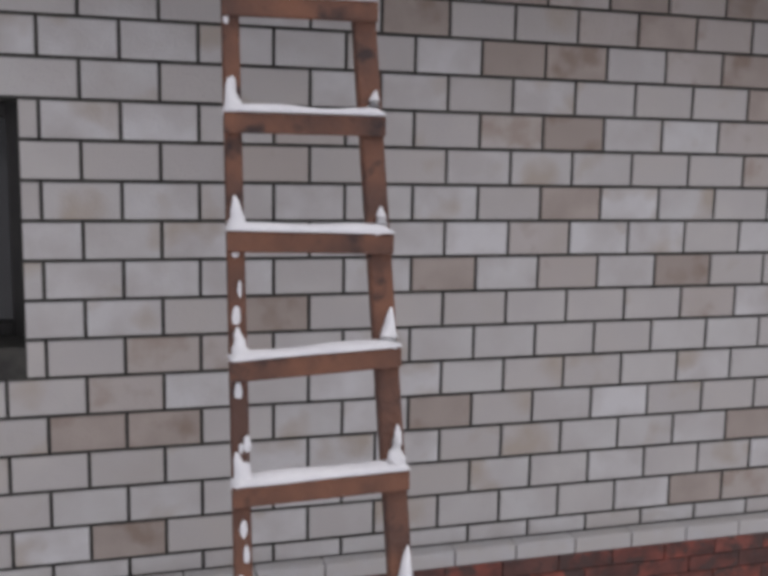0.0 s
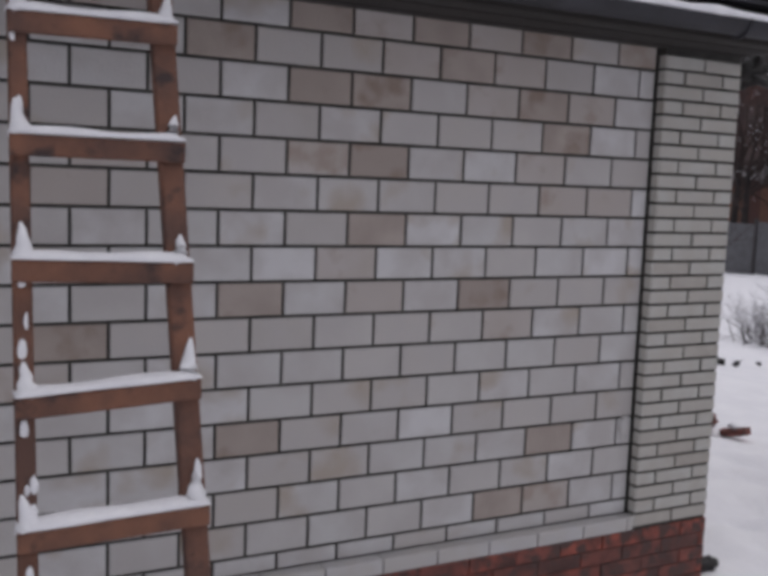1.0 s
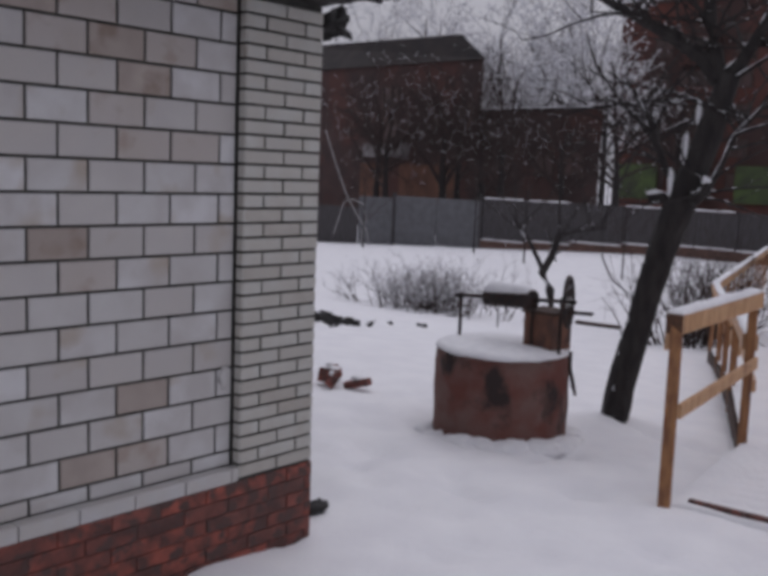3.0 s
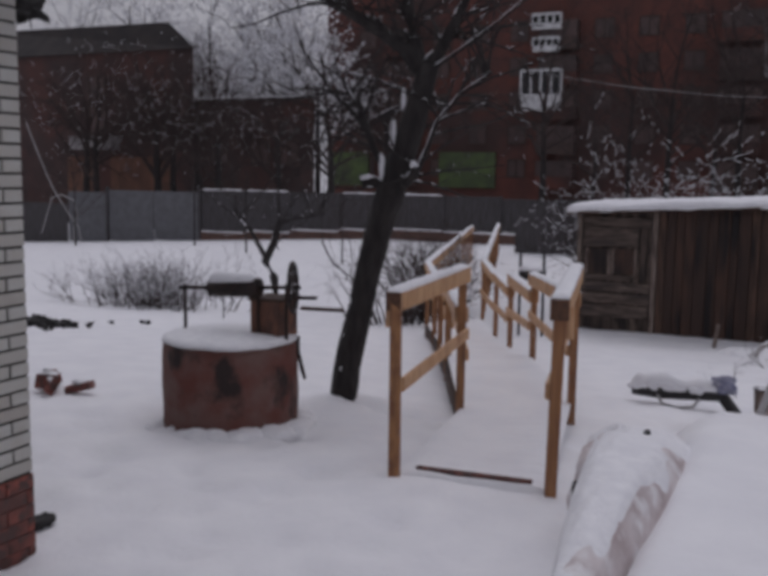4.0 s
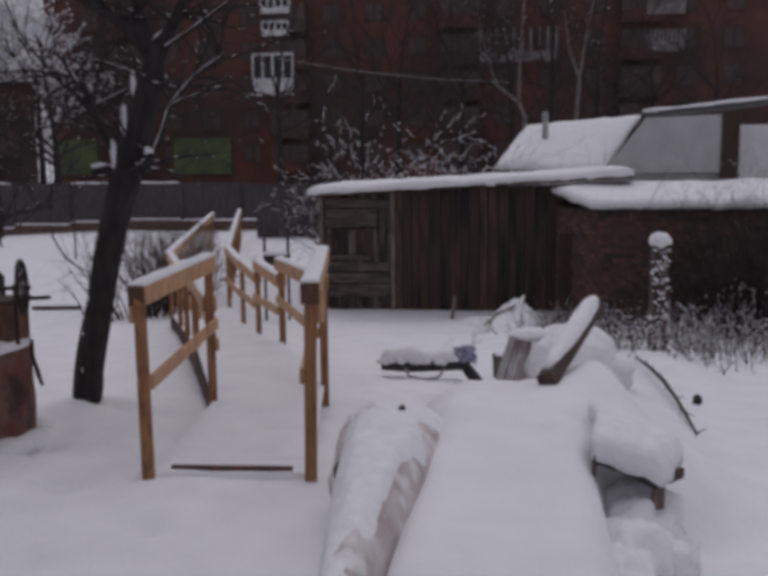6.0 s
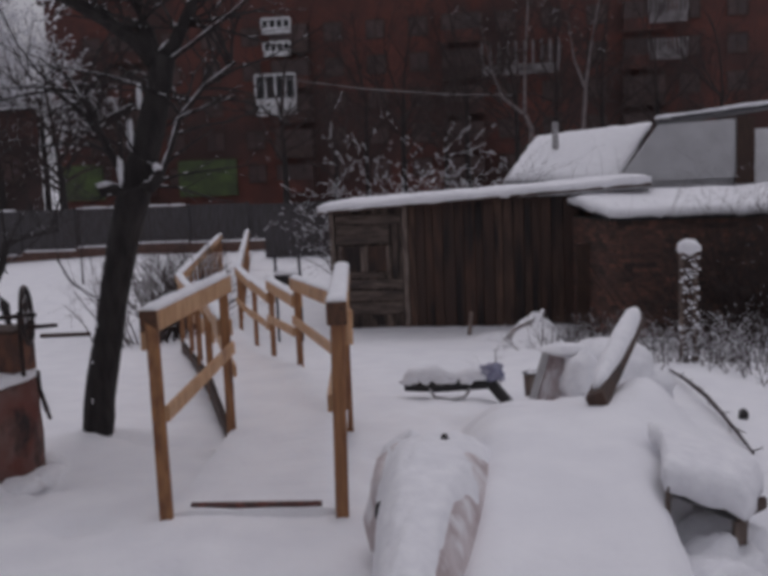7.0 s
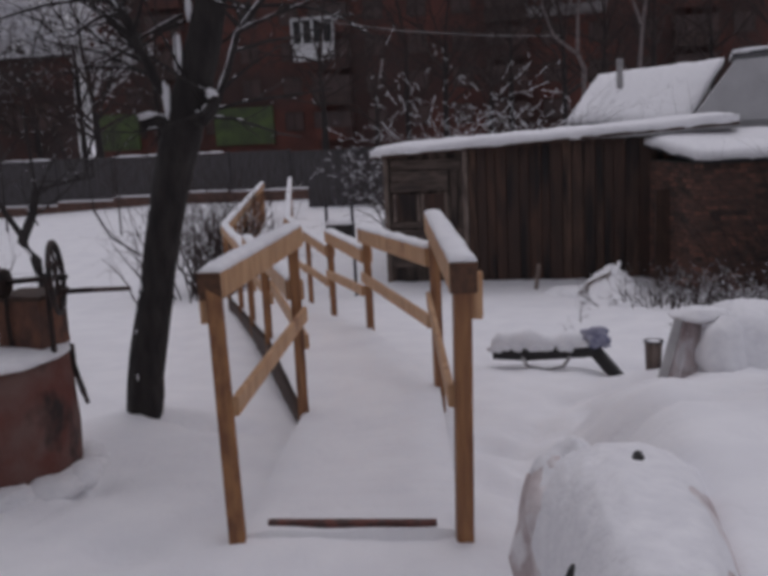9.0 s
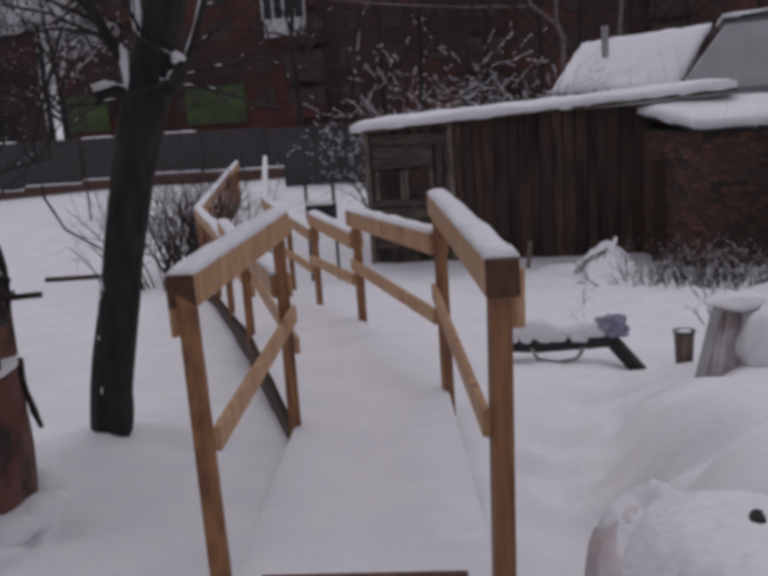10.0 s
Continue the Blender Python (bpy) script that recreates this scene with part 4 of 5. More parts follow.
for z, h in ((1.0, 0.20), (0.79, 0.20), (0.58, 0.19), (-0.12, 0.12), (-0.30, 0.20), (-0.53, 0.22), (-0.80, 0.26)):
    y0, y1 = 0.62 - rng.uniform(0, 0.05), -0.72 + rng.choice((0, 0, 0.25, 0.4))
    part("plank", beam(bmesh.new(), (SX - 0.05 - rng.uniform(0, 0.012), y0, z), (SX - 0.05, y1, z + rng.uniform(-0.02, 0.03)), 0.03, h - 0.008), SHED_PLANK, wood_shed)
for y0 in (0.30, -0.22):
    fr = part("shutter", box(bmesh.new(), SX - 0.06, y0 - 0.2, -0.05, SX - 0.035, y0 + 0.2, 0.45), SHED_WOOD, wood_shed, "dark shuttered opening")
    for a, b in (((SX-0.07, y0-0.22, -0.05), (SX-0.07, y0-0.22, 0.45)), ((SX-0.07, y0+0.22, -0.05), (SX-0.07, y0+0.22, 0.45))):
        part("trim", beam(bmesh.new(), a, b, 0.04, 0.05), GREY_WOOD, fr)
for y0 in (0.68, -0.80):
    part("corner_post", beam(bmesh.new(), (SX - 0.03, y0, -1.9), (SX - 0.03, y0, 1.22), 0.09, 0.09), GREY_WOOD, wood_shed)


def roof_slab(bm, corners, thick):
    lo = [bm.verts.new(c) for c in corners]
    hi = [bm.verts.new(Vector(c) + Vector((0, 0, thick))) for c in corners]
    bm.faces.new(lo[::-1])
    bm.faces.new(hi)
    for i in range(4):
        j = (i+1) % 4
        bm.faces.new((lo[i], lo[j], hi[j], hi[i]))
    return bm


def snow_slab(bm, corners, thick, seed, k=26, m=12):
    """Snow on a roof: corners in turn round it; soft uneven edges."""
    a, b, c, d = [Vector(v) for v in corners]
    top, low = [], []
    for i in range(k+1):
        r, s = [], []
        for j in range(m+1):
            f, g = i/k, j/m
            p = a.lerp(b, f).lerp(d.lerp(c, f), g)
            e = min(f*k, (1-f)*k, g*m, (1-g)*m)
            edge = 0.72 if e < 0.5 else (0.93 if e < 1.5 else 1.0)
            t = thick * edge * (1 + 0.35*noise.noise((p.x*1.6+seed, p.y*1.6, p.z)))
            off = Vector((0.03*noise.noise((p.x*3, p.y*3, seed)), 0.04*noise.noise((p.y*3, p.x*3, seed)), -0.05*max(0.0, noise.noise((p.x*2.3, p.y*2.3, seed+4)))-0.03*abs(noise.noise((p.x*7, p.y*7, seed+9))))) if e < 0.5 else Vector()
            r.append(bm.verts.new(p + off + Vector((0, 0, t))))
            s.append(bm.verts.new(p + off))
        top.append(r)
        low.append(s)
    for i in range(k):
        for j in range(m):
            bm.faces.new((top[i][j], top[i+1][j], top[i+1][j+1], top[i][j+1]))
            bm.faces.new((low[i][j+1], low[i+1][j+1], low[i+1][j], low[i][j]))
    for i in range(k):
        bm.faces.new((top[i][0], low[i][0], low[i+1][0], top[i+1][0]))
        bm.faces.new((top[i+1][m], low[i+1][m], low[i][m], top[i][m]))
    for j in range(m):
        bm.faces.new((top[0][j+1], low[0][j+1], low[0][j], top[0][j]))
        bm.faces.new((top[k][j], low[k][j], low[k][j+1], top[k][j+1]))
    bmesh.ops.recalc_face_normals(bm, faces=bm.faces[:])
    return bm


R0 = ((SX - 0.25, 0.93, 1.12), (SX - 0.25, -5.5, 1.46), (SX + 3.4, -5.5, 1.46), (SX + 3.4, 0.93, 1.12))
part("roof", roof_slab(bmesh.new(), R0, 0.05), DARK_WOOD, wood_shed)
part("snow", snow_slab(bmesh.new(), [Vector(c) + Vector((0, 0, 0.05)) for c in R0], 0.16, 3, 70, 14), SNOW_FINE, wood_shed, smooth=True)

brick_shed = thing("brick_shed", "dark brick shed with snow on its flat roof", "shed")
BX, BY = 15.8, -4.72
bm = bmesh.new()
v = [bm.verts.new((x, y, z)) for z in (-1.9, 0.92) for x, y in ((BX + 0.012, BY - 0.012), (BX + 0.012, -12.0), (BX + 3.0, -12.0), (BX + 3.0, BY + 1.17), (BX + 1.85, BY + 0.715))]
for i in range(5):
    k = (i+1) % 5
    bm.faces.new((v[i], v[k], v[5+k], v[5+i]))
bm.faces.new(v[:5])
bm.faces.new(v[5:])
part("backing", bm, MORTAR, brick_shed)
R1 = ((BX - 0.15, BY + 0.12, 0.93), (BX - 0.15, -12.2, 0.93), (BX + 3.2, -12.2, 1.34), (BX + 1.75, BY + 0.78, 1.16))
part("roof", roof_slab(bmesh.new(), R1, 0.04), DARK_METAL, brick_shed)
part("snow", snow_slab(bmesh.new(), [Vector(c) + Vector((0, 0, 0.04)) for c in R1], 0.17, 8, 80, 14), SNOW_FINE, brick_shed, smooth=True)
part("door", beam(bmesh.new(), (BX + 1.0, BY + 0.405, -1.5), (BX + 1.0, BY + 0.405, 0.45), 0.03, 0.5, (0.37, -0.93, 0)), DARK_WOOD, brick_shed, "dark narrow door")

# ---- the low house behind the sheds ----
low_house = thing("low_house", "low house with a snowy roof and grey plastered gable", "house")
HX = 23.0
bm = bmesh.new()
box(bm, HX + 0.3, -14, -1.5, HX + 6, -3.0, 1.5)
part("wall", bm, GABLE, low_house)
# long snowy slope and the gable that stands out of it
R2 = ((23.5, -2.6, 1.5), (23.5, -5.43, 1.4), (26.0, -6.6, 2.88), (26.0, -3.44, 2.63))
part("roof", roof_slab(bmesh.new(), R2, 0.05), DARK_METAL, low_house)
part("snow", snow_slab(bmesh.new(), [Vector(c) + Vector((0, 0, 0.05)) for c in R2], 0.12, 12), SNOW_FINE, low_house, smooth=True)
bm = bmesh.new()
v = [bm.verts.new(p) for p in ((HX, -5.39, 1.45), (HX, -8.2, 1.45), (HX, -8.2, 2.86), (HX, -6.40, 2.80), (HX+0.2, -5.39, 1.45), (HX+0.2, -8.2, 1.45), (HX+0.2, -8.2, 2.86), (HX+0.2, -6.40, 2.80))]
for f in ((0, 1, 2, 3), (7, 6, 5, 4), (0, 4, 5, 1), (1, 5, 6, 2), (2, 6, 7, 3), (3, 7, 4, 0)):
    bm.faces.new([v[i] for i in f])
part("gable", bm, GABLE, low_house, "grey plastered gable")
part("corner_post", box(bmesh.new(), HX - 0.05, -8.62, 1.3, HX + 0.2, -8.2, 2.9), DARK_WOOD, low_house, "dark corner post")
part("side_wall", box(bmesh.new(), HX + 0.05, -13, 1.2, HX + 0.25, -8.62, 2.6), WHITE, low_house, "white plastered wall")
R3 = ((HX - 0.06, -6.30, 2.88), (HX - 0.06, -13.2, 3.50), (HX + 3.5, -13.2, 3.53), (HX + 3.5, -6.8, 2.9))
part("roof", roof_slab(bmesh.new(), R3, 0.05), DARK_METAL, low_house)
part("snow", snow_slab(bmesh.new(), [Vector(c) + Vector((0, 0, 0.05)) for c in R3], 0.10, 15), SNOW_FINE, low_house, smooth=True)
bm = tube(bmesh.new(), [(25.0, -3.95, 1.9), (25.0, -3.95, 3.08)], [0.085, 0.085], 12)
part("chimney", bm, PIPE, low_house, "grey pipe chimney")

# ---- fences ----
fence = thing("fence", "dark board fence on a brick base, snow along its top", "fence")
FX = 31.0
rng = random.Random(41)
y = 19.9
while y > -3:
    z0 = ground_height(FX, y)
    w = 2.2
    part("panel", box(bmesh.new(), FX, y - w + 0.06, z0 + 0.42, FX + 0.05, y - 0.06, 1.05 + rng.uniform(-0.05, 0.05)), FENCE_DARK, fence)
    part("post", beam(bmesh.new(), (FX + 0.0, y, z0 + 0.3), (FX + 0.0, y, 1.1), 0.1, 0.1), FENCE_DARK, fence)
    part("base", box(bmesh.new(), FX - 0.06, y - w, z0 - 0.3, FX + 0.2, y, z0 + 0.36), BASE_BRICK, fence, "low brick base")
    part("snow", snow_strip(bmesh.new(), (FX + 0.03, y - w, z0 + 0.36), (FX + 0.03, y, z0 + 0.36), 0.2, 0.05, rng, 0.2), SNOW_FINE, fence, smooth=True)
    if rng.random() < 0.7:
        part("snow", snow_strip(bmesh.new(), (FX + 0.02, y - w + 0.1, 1.06), (FX + 0.02, y - 0.1, 1.06), 0.1, 0.06, rng, 0.2), SNOW_FINE, fence, smooth=True)
    y -= w
gate = thing("gate", "plain grey sheet metal gate", "gate")
for y0, y1 in ((24.85, 22.4), (22.35, 19.95)):
    z0 = ground_height(FX, y0)
    part("leaf", box(bmesh.new(), FX - 0.02, y1, z0 + 0.03, FX + 0.02, y0, 0.96), FENCE, gate)
for y0 in (24.9, 19.92):
    part("post", beam(bmesh.new(), (FX - 0.03, y0, -1.5), (FX - 0.03, y0, 1.1), 0.12, 0.12), FENCE_DARK, gate)
fence2 = thing("fence", "grey sheet fence with snow along its foot", "fence")
part("panel", box(bmesh.new(), FX, 25.0, -1.4, FX + 0.05, 27.2, 0.85), FENCE, fence2)
part("panel", box(bmesh.new(), FX, 27.3, -1.6, FX + 0.05, 45, 0.3), FENCE_DARK, fence2)
dark_gate = thing("fence", "dark green-grey yard fence beyond the footbridge", "fence")
for i in range(6):
    y1 = 5.4 - i*0.85
    part("panel", box(bmesh.new(), 28.6, y1 - 0.83, -1.1, 28.65, y1, 0.82), FENCE_DARK, dark_gate)

# ---- far buildings ----
def add_window(parent, x, y, z, w, h, frame_mat, pane_mat=FAR_PANE):
    """A framed window on a wall that faces -x."""
    win = part("window", box(bmesh.new(), x - 0.02, y - w/2, z, x + 0.02, y + w/2, z + h), pane_mat, parent)
    bm = bmesh.new()
    for yy in (y - w/2, y, y + w/2):
        beam(bm, (x - 0.05, yy, z - 0.05), (x - 0.05, yy, z + h + 0.05), 0.12, 0.10)
    for zz in (z, z + h):
        beam(bm, (x - 0.05, y - w/2, zz), (x - 0.05, y + w/2, zz), 0.10, 0.12)
    part("window_frame", bm, frame_mat, win)
    return win


apartment = thing("apartment_building", "five-storey dark red brick apartment block behind bare trees", "building")
AX = 76.0
part("wall", box(bmesh.new(), AX, -70, -3, AX + 12, 38.2, 17.6), APT, apartment)
part("roof", box(bmesh.new(), AX - 0.4, -70.4, 17.6, AX + 12.4, 38.6, 17.9), DULL_PANEL, apartment)
part("snow", snow_slab(bmesh.new(), [(AX - 0.4, 38.6, 17.9), (AX - 0.4, -70.4, 17.9), (AX + 12.4, -70.4, 17.9), (AX + 12.4, 38.6, 17.9)], 0.3, 5), SNOW_FINE, apartment)
DARK_FRAME = DULL_PANEL
for col in range(22):
    y = 34.0 - col * 3.55
    for fl in range(5):
        z = 1.6 + fl * 2.85
        kind = col % 4
        if kind == 1:
            bright = (col == 5 and fl in (2, 3)) or (col == 13)
            b = part("balcony", box(bmesh.new(), AX - 1.1, y - 1.6, z - 0.9, AX - 0.003, y + 1.6, z + 0.1), APT if (col + fl) % 3 else DULL_PANEL, apartment)
            part("glazing", box(bmesh.new(), AX - 1.05, y - 1.55, z + 0.1, AX - 0.003, y + 1.55, z + 1.4), FAR_PANE, b)
            for k in range(5):
                part("mullion", beam(bmesh.new(), (AX - 1.08, y - 1.55 + k*0.775, z + 0.1), (AX - 1.08, y - 1.55 + k*0.775, z + 1.4), 0.07, 0.07), DARK_FRAME, b)
        else:
            add_window(apartment, AX - 0.01, y, z, 1.5, 1.45, DARK_FRAME)
for y, z, w, h in ((17.5, 7.1, 3.4, 3.3), (17.2, 11.9, 2.2, 1.1), (17.2, 13.7, 2.4, 1.2)):
    b = part("balcony", box(bmesh.new(), AX - 1.3, y - w/2, z, AX - 1.12, y + w/2, z + h*0.42), WHITE, apartment, "white glazed balcony")
    part("glazing", box(bmesh.new(), AX - 1.28, y - w/2, z + h*0.42, AX - 1.14, y + w/2, z + h), GLASS, b)
    for k in range(5):
        part("mullion", beam(bmesh.new(), (AX - 1.3, y - w/2 + k*w/4, z + h*0.42), (AX - 1.3, y - w/2 + k*w/4, z + h), 0.16, 0.16), WHITE, b)
    part("head", beam(bmesh.new(), (AX - 1.3, y - w/2, z + h), (AX - 1.3, y + w/2, z + h), 0.16, 0.2), WHITE, b)
for y0, y1, z0, z1 in ((0.4, -5.6, 9.3, 11.9), (-12.5, -15.3, 9.8, 11.4), (-12.5, -15.3, 12.6, 14.6)):
    b = part("balcony", box(bmesh.new(), AX - 1.3, y1, z0, AX - 1.12, y0, z0 + 0.8), PALE_PANEL, apartment, "pale balcony")
    for k in range(10):
        part("mullion", beam(bmesh.new(), (AX - 1.3, y1 + k*(y0-y1)/9, z0 + 0.8), (AX - 1.3, y1 + k*(y0-y1)/9, z1), 0.14, 0.18), PALE_PANEL, b)
for y0, y1 in ((37.6, 33.8), (26.8, 21.6)):
    part("panel", box(bmesh.new(), AX - 0.3, y1, 0.6, AX - 0.02, y0, 3.7), GREEN, apartment, "green painted ground floor panel")

house1 = thing("brown_house", "two-storey brown house with a low extension behind bare trees", "house")
def far_block(name, corners, z0, z1, mat, parent):
    """An upright block over four ground corners in turn."""
    bm = bmesh.new()
    lo = [bm.verts.new((x, y, z0)) for x, y in corners]
    hi = [bm.verts.new((x, y, z1)) for x, y in corners]
    bm.faces.new(lo)
    bm.faces.new(hi)
    for i in range(4):
        k = (i+1) % 4
        bm.faces.new((lo[i], lo[k], hi[k], hi[i]))
    bmesh.ops.recalc_face_normals(bm, faces=bm.faces[:])
    return part(name, bm, mat, parent)


far_block("wall", ((44.0, 29.8), (44.0, 48.0), (54.0, 55.0), (54.0, 38.0)), -2, 8.9, HOUSE, house1)
bm = bmesh.new()
v = [bm.verts.new(p) for p in ((43.7, 29.5, 8.9), (43.7, 48.5, 8.9), (54.3, 55.5, 8.9), (54.3, 38.0, 8.9), (44.6, 32.0, 10.6), (46, 48, 11.0))]
for f in ((0, 4, 5, 1), (1, 5, 2), (2, 5, 4, 3), (3, 4, 0), (0, 1, 2, 3)):
    bm.faces.new([v[i] for i in f])
part("roof", bm, DARK_ROOF, house1)
part("panel", box(bmesh.new(), 43.85, 31.4, 0.2, 43.99, 36.0, 2.6), TERRACOTTA, house1, "terracotta ground floor wall")
part("panel", box(bmesh.new(), 43.85, 37.4, 0.2, 43.99, 39.5, 2.6), TERRACOTTA, house1, "terracotta ground floor wall")
part("balcony", box(bmesh.new(), 43.2, 35.4, 3.05, 43.99, 38.7, 3.85), PALE_PANEL, house1, "pale grey balcony")
for y, z in ((37.0, 4.1), (37.0, 6.0), (33.4, 4.8), (31.0, 4.8)):
    add_window(house1, 43.98, y, z, 1.3, 1.5, DARK_FRAME)
house2 = thing("low_brown_house", "low brown house with snow on its roof", "house")
far_block("wall", ((44.5, 22.0), (44.5, 29.7), (54.0, 37.4), (54.0, 28.2)), -2, 5.9, HOUSE, house2)
R4 = ((44.2, 29.7, 5.9), (44.2, 21.8, 5.9), (54, 28.0, 6.2), (54, 37.4, 6.2))
part("roof", roof_slab(bmesh.new(), R4, 0.1), DARK_ROOF, house2)
part("snow", snow_slab(bmesh.new(), [Vector(c) + Vector((0, 0, 0.1)) for c in R4], 0.15, 2), SNOW_FINE, house2)
for y in (28.5, 25.5, 23.6):
    add_window(house2, 44.48, y, 2.2, 1.2, 1.4, DARK_FRAME)

# ---- things in the snow ----
rng = random.Random(51)
# long bundle in plastic film
bundle = thing("film_bundle", "long sack bundle in dirty plastic film, half covered with snow", "bundle")
bm, sbm = bmesh.new(), bmesh.new()
k, m = 70, 36
rows, srows = [], []
for i in range(k+1):
    f = i/k
    x = 1.42 + 2.43*f
    left = -2.775 + 0.150*(x - 2.0) - 0.05*smooth_step(0.9, 1.0, f)
    right = -3.03 - 0.085*(x - 1.78) + 0.08*smooth_step(0.88, 1.0, f)
    top = 0.62 + 0.11*smooth_step(0.0, 0.5, f) - 0.14*smooth_step(0.6, 0.97, f) - 0.16*smooth_step(0.95, 1.0, f)
    mid, hw = (left + right)/2, (left - right)/2
    row, srow = [], []
    for j in range(m+1):
        a = math.pi * j/m
        w = 1 + 0.07*noise.noise((f*5, j*0.19, 2)) + 0.04*abs(noise.noise((f*4, j*0.6, 7)))
        side = math.copysign(abs(math.cos(a))**0.7, math.cos(a))
        p = Vector((x, mid + side*hw*w, -0.1 + math.sin(a)**0.5*(top + 0.1)*(0.97 + 0.03*w)))
        p.z += 0.03*abs(noise.noise((f*7, j*0.33, 23))) * math.sin(a)
        row.append(bm.verts.new(p))
        # snow lies on the top and one flank, thinning out unevenly
        cover = math.sin(a)*1.1 + 0.75*math.cos(a) + 0.55*noise.noise((f*6, j*0.19, 11)) + 0.24*noise.noise((f*20, j*0.6, 17)) + 0.45*smooth_step(0.72, 0.85, f) - 0.62 - 0.5*math.exp(-((f - 0.17)/0.05)**2)
        srow.append(sbm.verts.new(p + Vector((0, 0.0, 0.020)) * max(-0.5, min(1.0, cover*1.1))))
    rows.append(row)
    srows.append(srow)
for b, rr in ((bm, rows), (sbm, srows)):
    for r0, r1 in zip(rr, rr[1:]):
        for j in range(m):
            b.faces.new((r0[j], r1[j], r1[j+1], r0[j+1]))
    b.faces.new(rr[0])
    b.faces.new(rr[-1][::-1])
part("film", bm, FILM, bundle, smooth=True)
# black lumps paint a shadow spot and a dark crease on the film
for p, r in (((3.50, -2.88, 0.645), (0.03, 0.02, 0.022)), ((2.93, -2.672, 0.50), (0.05, 0.025, 0.06))):
    part("tear", lump(bmesh.new(), p, r, rng, 0.4, 12, 8), BLACK, bundle, "dark shadow spot painted on the film", True)
sack = part("sack", lump(bmesh.new(), (3.74, -2.66, 0.22), (0.25, 0.20, 0.30), rng, 0.25, 26, 18), FILM, bundle, "film-wrapped sack slumped at the end of the bundle", True)
part("snow", lump(bmesh.new(), (3.78, -2.70, 0.30), (0.24, 0.19, 0.27), rng, 0.3, 26, 18), SNOW_FINE, sack, smooth=True)
part("snow", sbm, SNOW_FINE, bundle, smooth=True)
# low bench almost buried
bench = thing("low_bench", "low dark wooden bench almost buried in snow", "bench")
seat = ((2.98, -3.81, 0.60), (3.00, -4.06, 0.49), (3.16, -4.20, 0.49))
part("seat_edge", beam(bmesh.new(), seat[0], seat[1], 0.03, 0.035), BLACK, bench)
part("seat_edge", beam(bmesh.new(), seat[1], seat[2], 0.03, 0.05), DARK_WOOD, bench)
part("leg", beam(bmesh.new(), (2.97, -3.80, 0.3), (2.97, -3.80, 0.62), 0.02, 0.025, (1, 0, 0)), GREY_WOOD, bench)
part("leg", beam(bmesh.new(), (3.05, -4.08, 0.28), (3.06, -4.09, 0.48), 0.05, 0.055, (1, 0, 0)), GREY_WOOD, bench)
part("seat", beam(bmesh.new(), (3.10, -3.95, 0.535), (3.6, -4.02, 0.56), 0.28, 0.03), DARK_WOOD, bench)
bm = snow_slab(bmesh.new(), ((2.95, -3.79, 0.61), (2.97, -4.08, 0.51), (3.30, -4.24, 0.51), (3.85, -3.84, 0.58)), 0.10, 21, 18, 18)
part("snow", bm, SNOW_FINE, bench, smooth=True)
for i, (x, y, z, r) in enumerate(((3.22, -4.02, 0.22, (0.28, 0.22, 0.20)), (2.95, -4.0, 0.25, (0.24, 0.16, 0.17)), (2.72, -3.95, 0.27, (0.22, 0.14, 0.16)), (2.75, -4.08, 0.22, (0.13, 0.11, 0.13)), (2.45, -3.9, 0.25, (0.2, 0.12, 0.16)), (2.2, -3.9, 0.2, (0.22, 0.14, 0.16)), (2.98, -4.15, 0.15, (0.15, 0.12, 0.14)))):
    tagged(part("snow_mound", lump(bmesh.new(), (x, y, z), r, rng, 0.3, 24, 16), SNOW_FINE, smooth=True), "lump of snow beside the low bench", "snow mound", "snow mounds")

# tipped plank
plank = thing("tilted_plank", "snow-covered plank sticking up out of a heap", "plank")
a, b = Vector((4.32, -3.62, 0.61)), Vector((6.03, -4.02, 0.785))
part("board", beam(bmesh.new(), a, b, 0.10, 0.09, (-0.1, 0.4, 0.9)), DARK_WOOD, plank)
bm = tube(bmesh.new(), [a.lerp(b, f) + Vector((-0.02, 0.02, 0.05)) for f in (0.06, 0.15, 0.4, 0.7, 0.92, 1.0)], [0.02, 0.045, 0.06, 0.068, 0.06, 0.035], 12)
part("snow", bm, SNOW_FINE, plank, smooth=True)

# log bench
log = thing("log_bench", "dark log bench capped with thick snow", "bench")
part("log", tube(bmesh.new(), [(8.38, -2.0, -0.25), (8.38, -2.3, -0.26), (8.38, -2.6, -0.25), (8.38, -2.9, -0.23)], [0.06, 0.065, 0.055, 0.055], 12), BLACK, log)
part("leg", beam(bmesh.new(), (8.38, -2.84, -0.2), (8.15, -3.22, -0.62), 0.07, 0.10), BLACK, log)
part("pipe", tube(bmesh.new(), [Vector(p) for p in ((8.33, -2.25, -0.27), (8.32, -2.30, -0.36), (8.32, -2.45, -0.39), (8.32, -2.6, -0.36), (8.33, -2.66, -0.27))], [0.016]*5, 7), PIPE, log, "thin bent pipe")
bm = snow_strip(bmesh.new(), (8.41, -1.99, -0.185), (8.41, -2.82, -0.185), 0.15, 0.13, rng, 0.05)
for y, r in ((-2.06, 0.05), (-2.20, 0.035), (-2.37, 0.045), (-2.47, 0.03), (-2.62, 0.04)):
    lump(bm, (8.335, y, -0.20), (0.022, r*1.7, r), rng, 0.5, 12, 8)
part("snow", bm, SNOW_FINE, log, smooth=True)
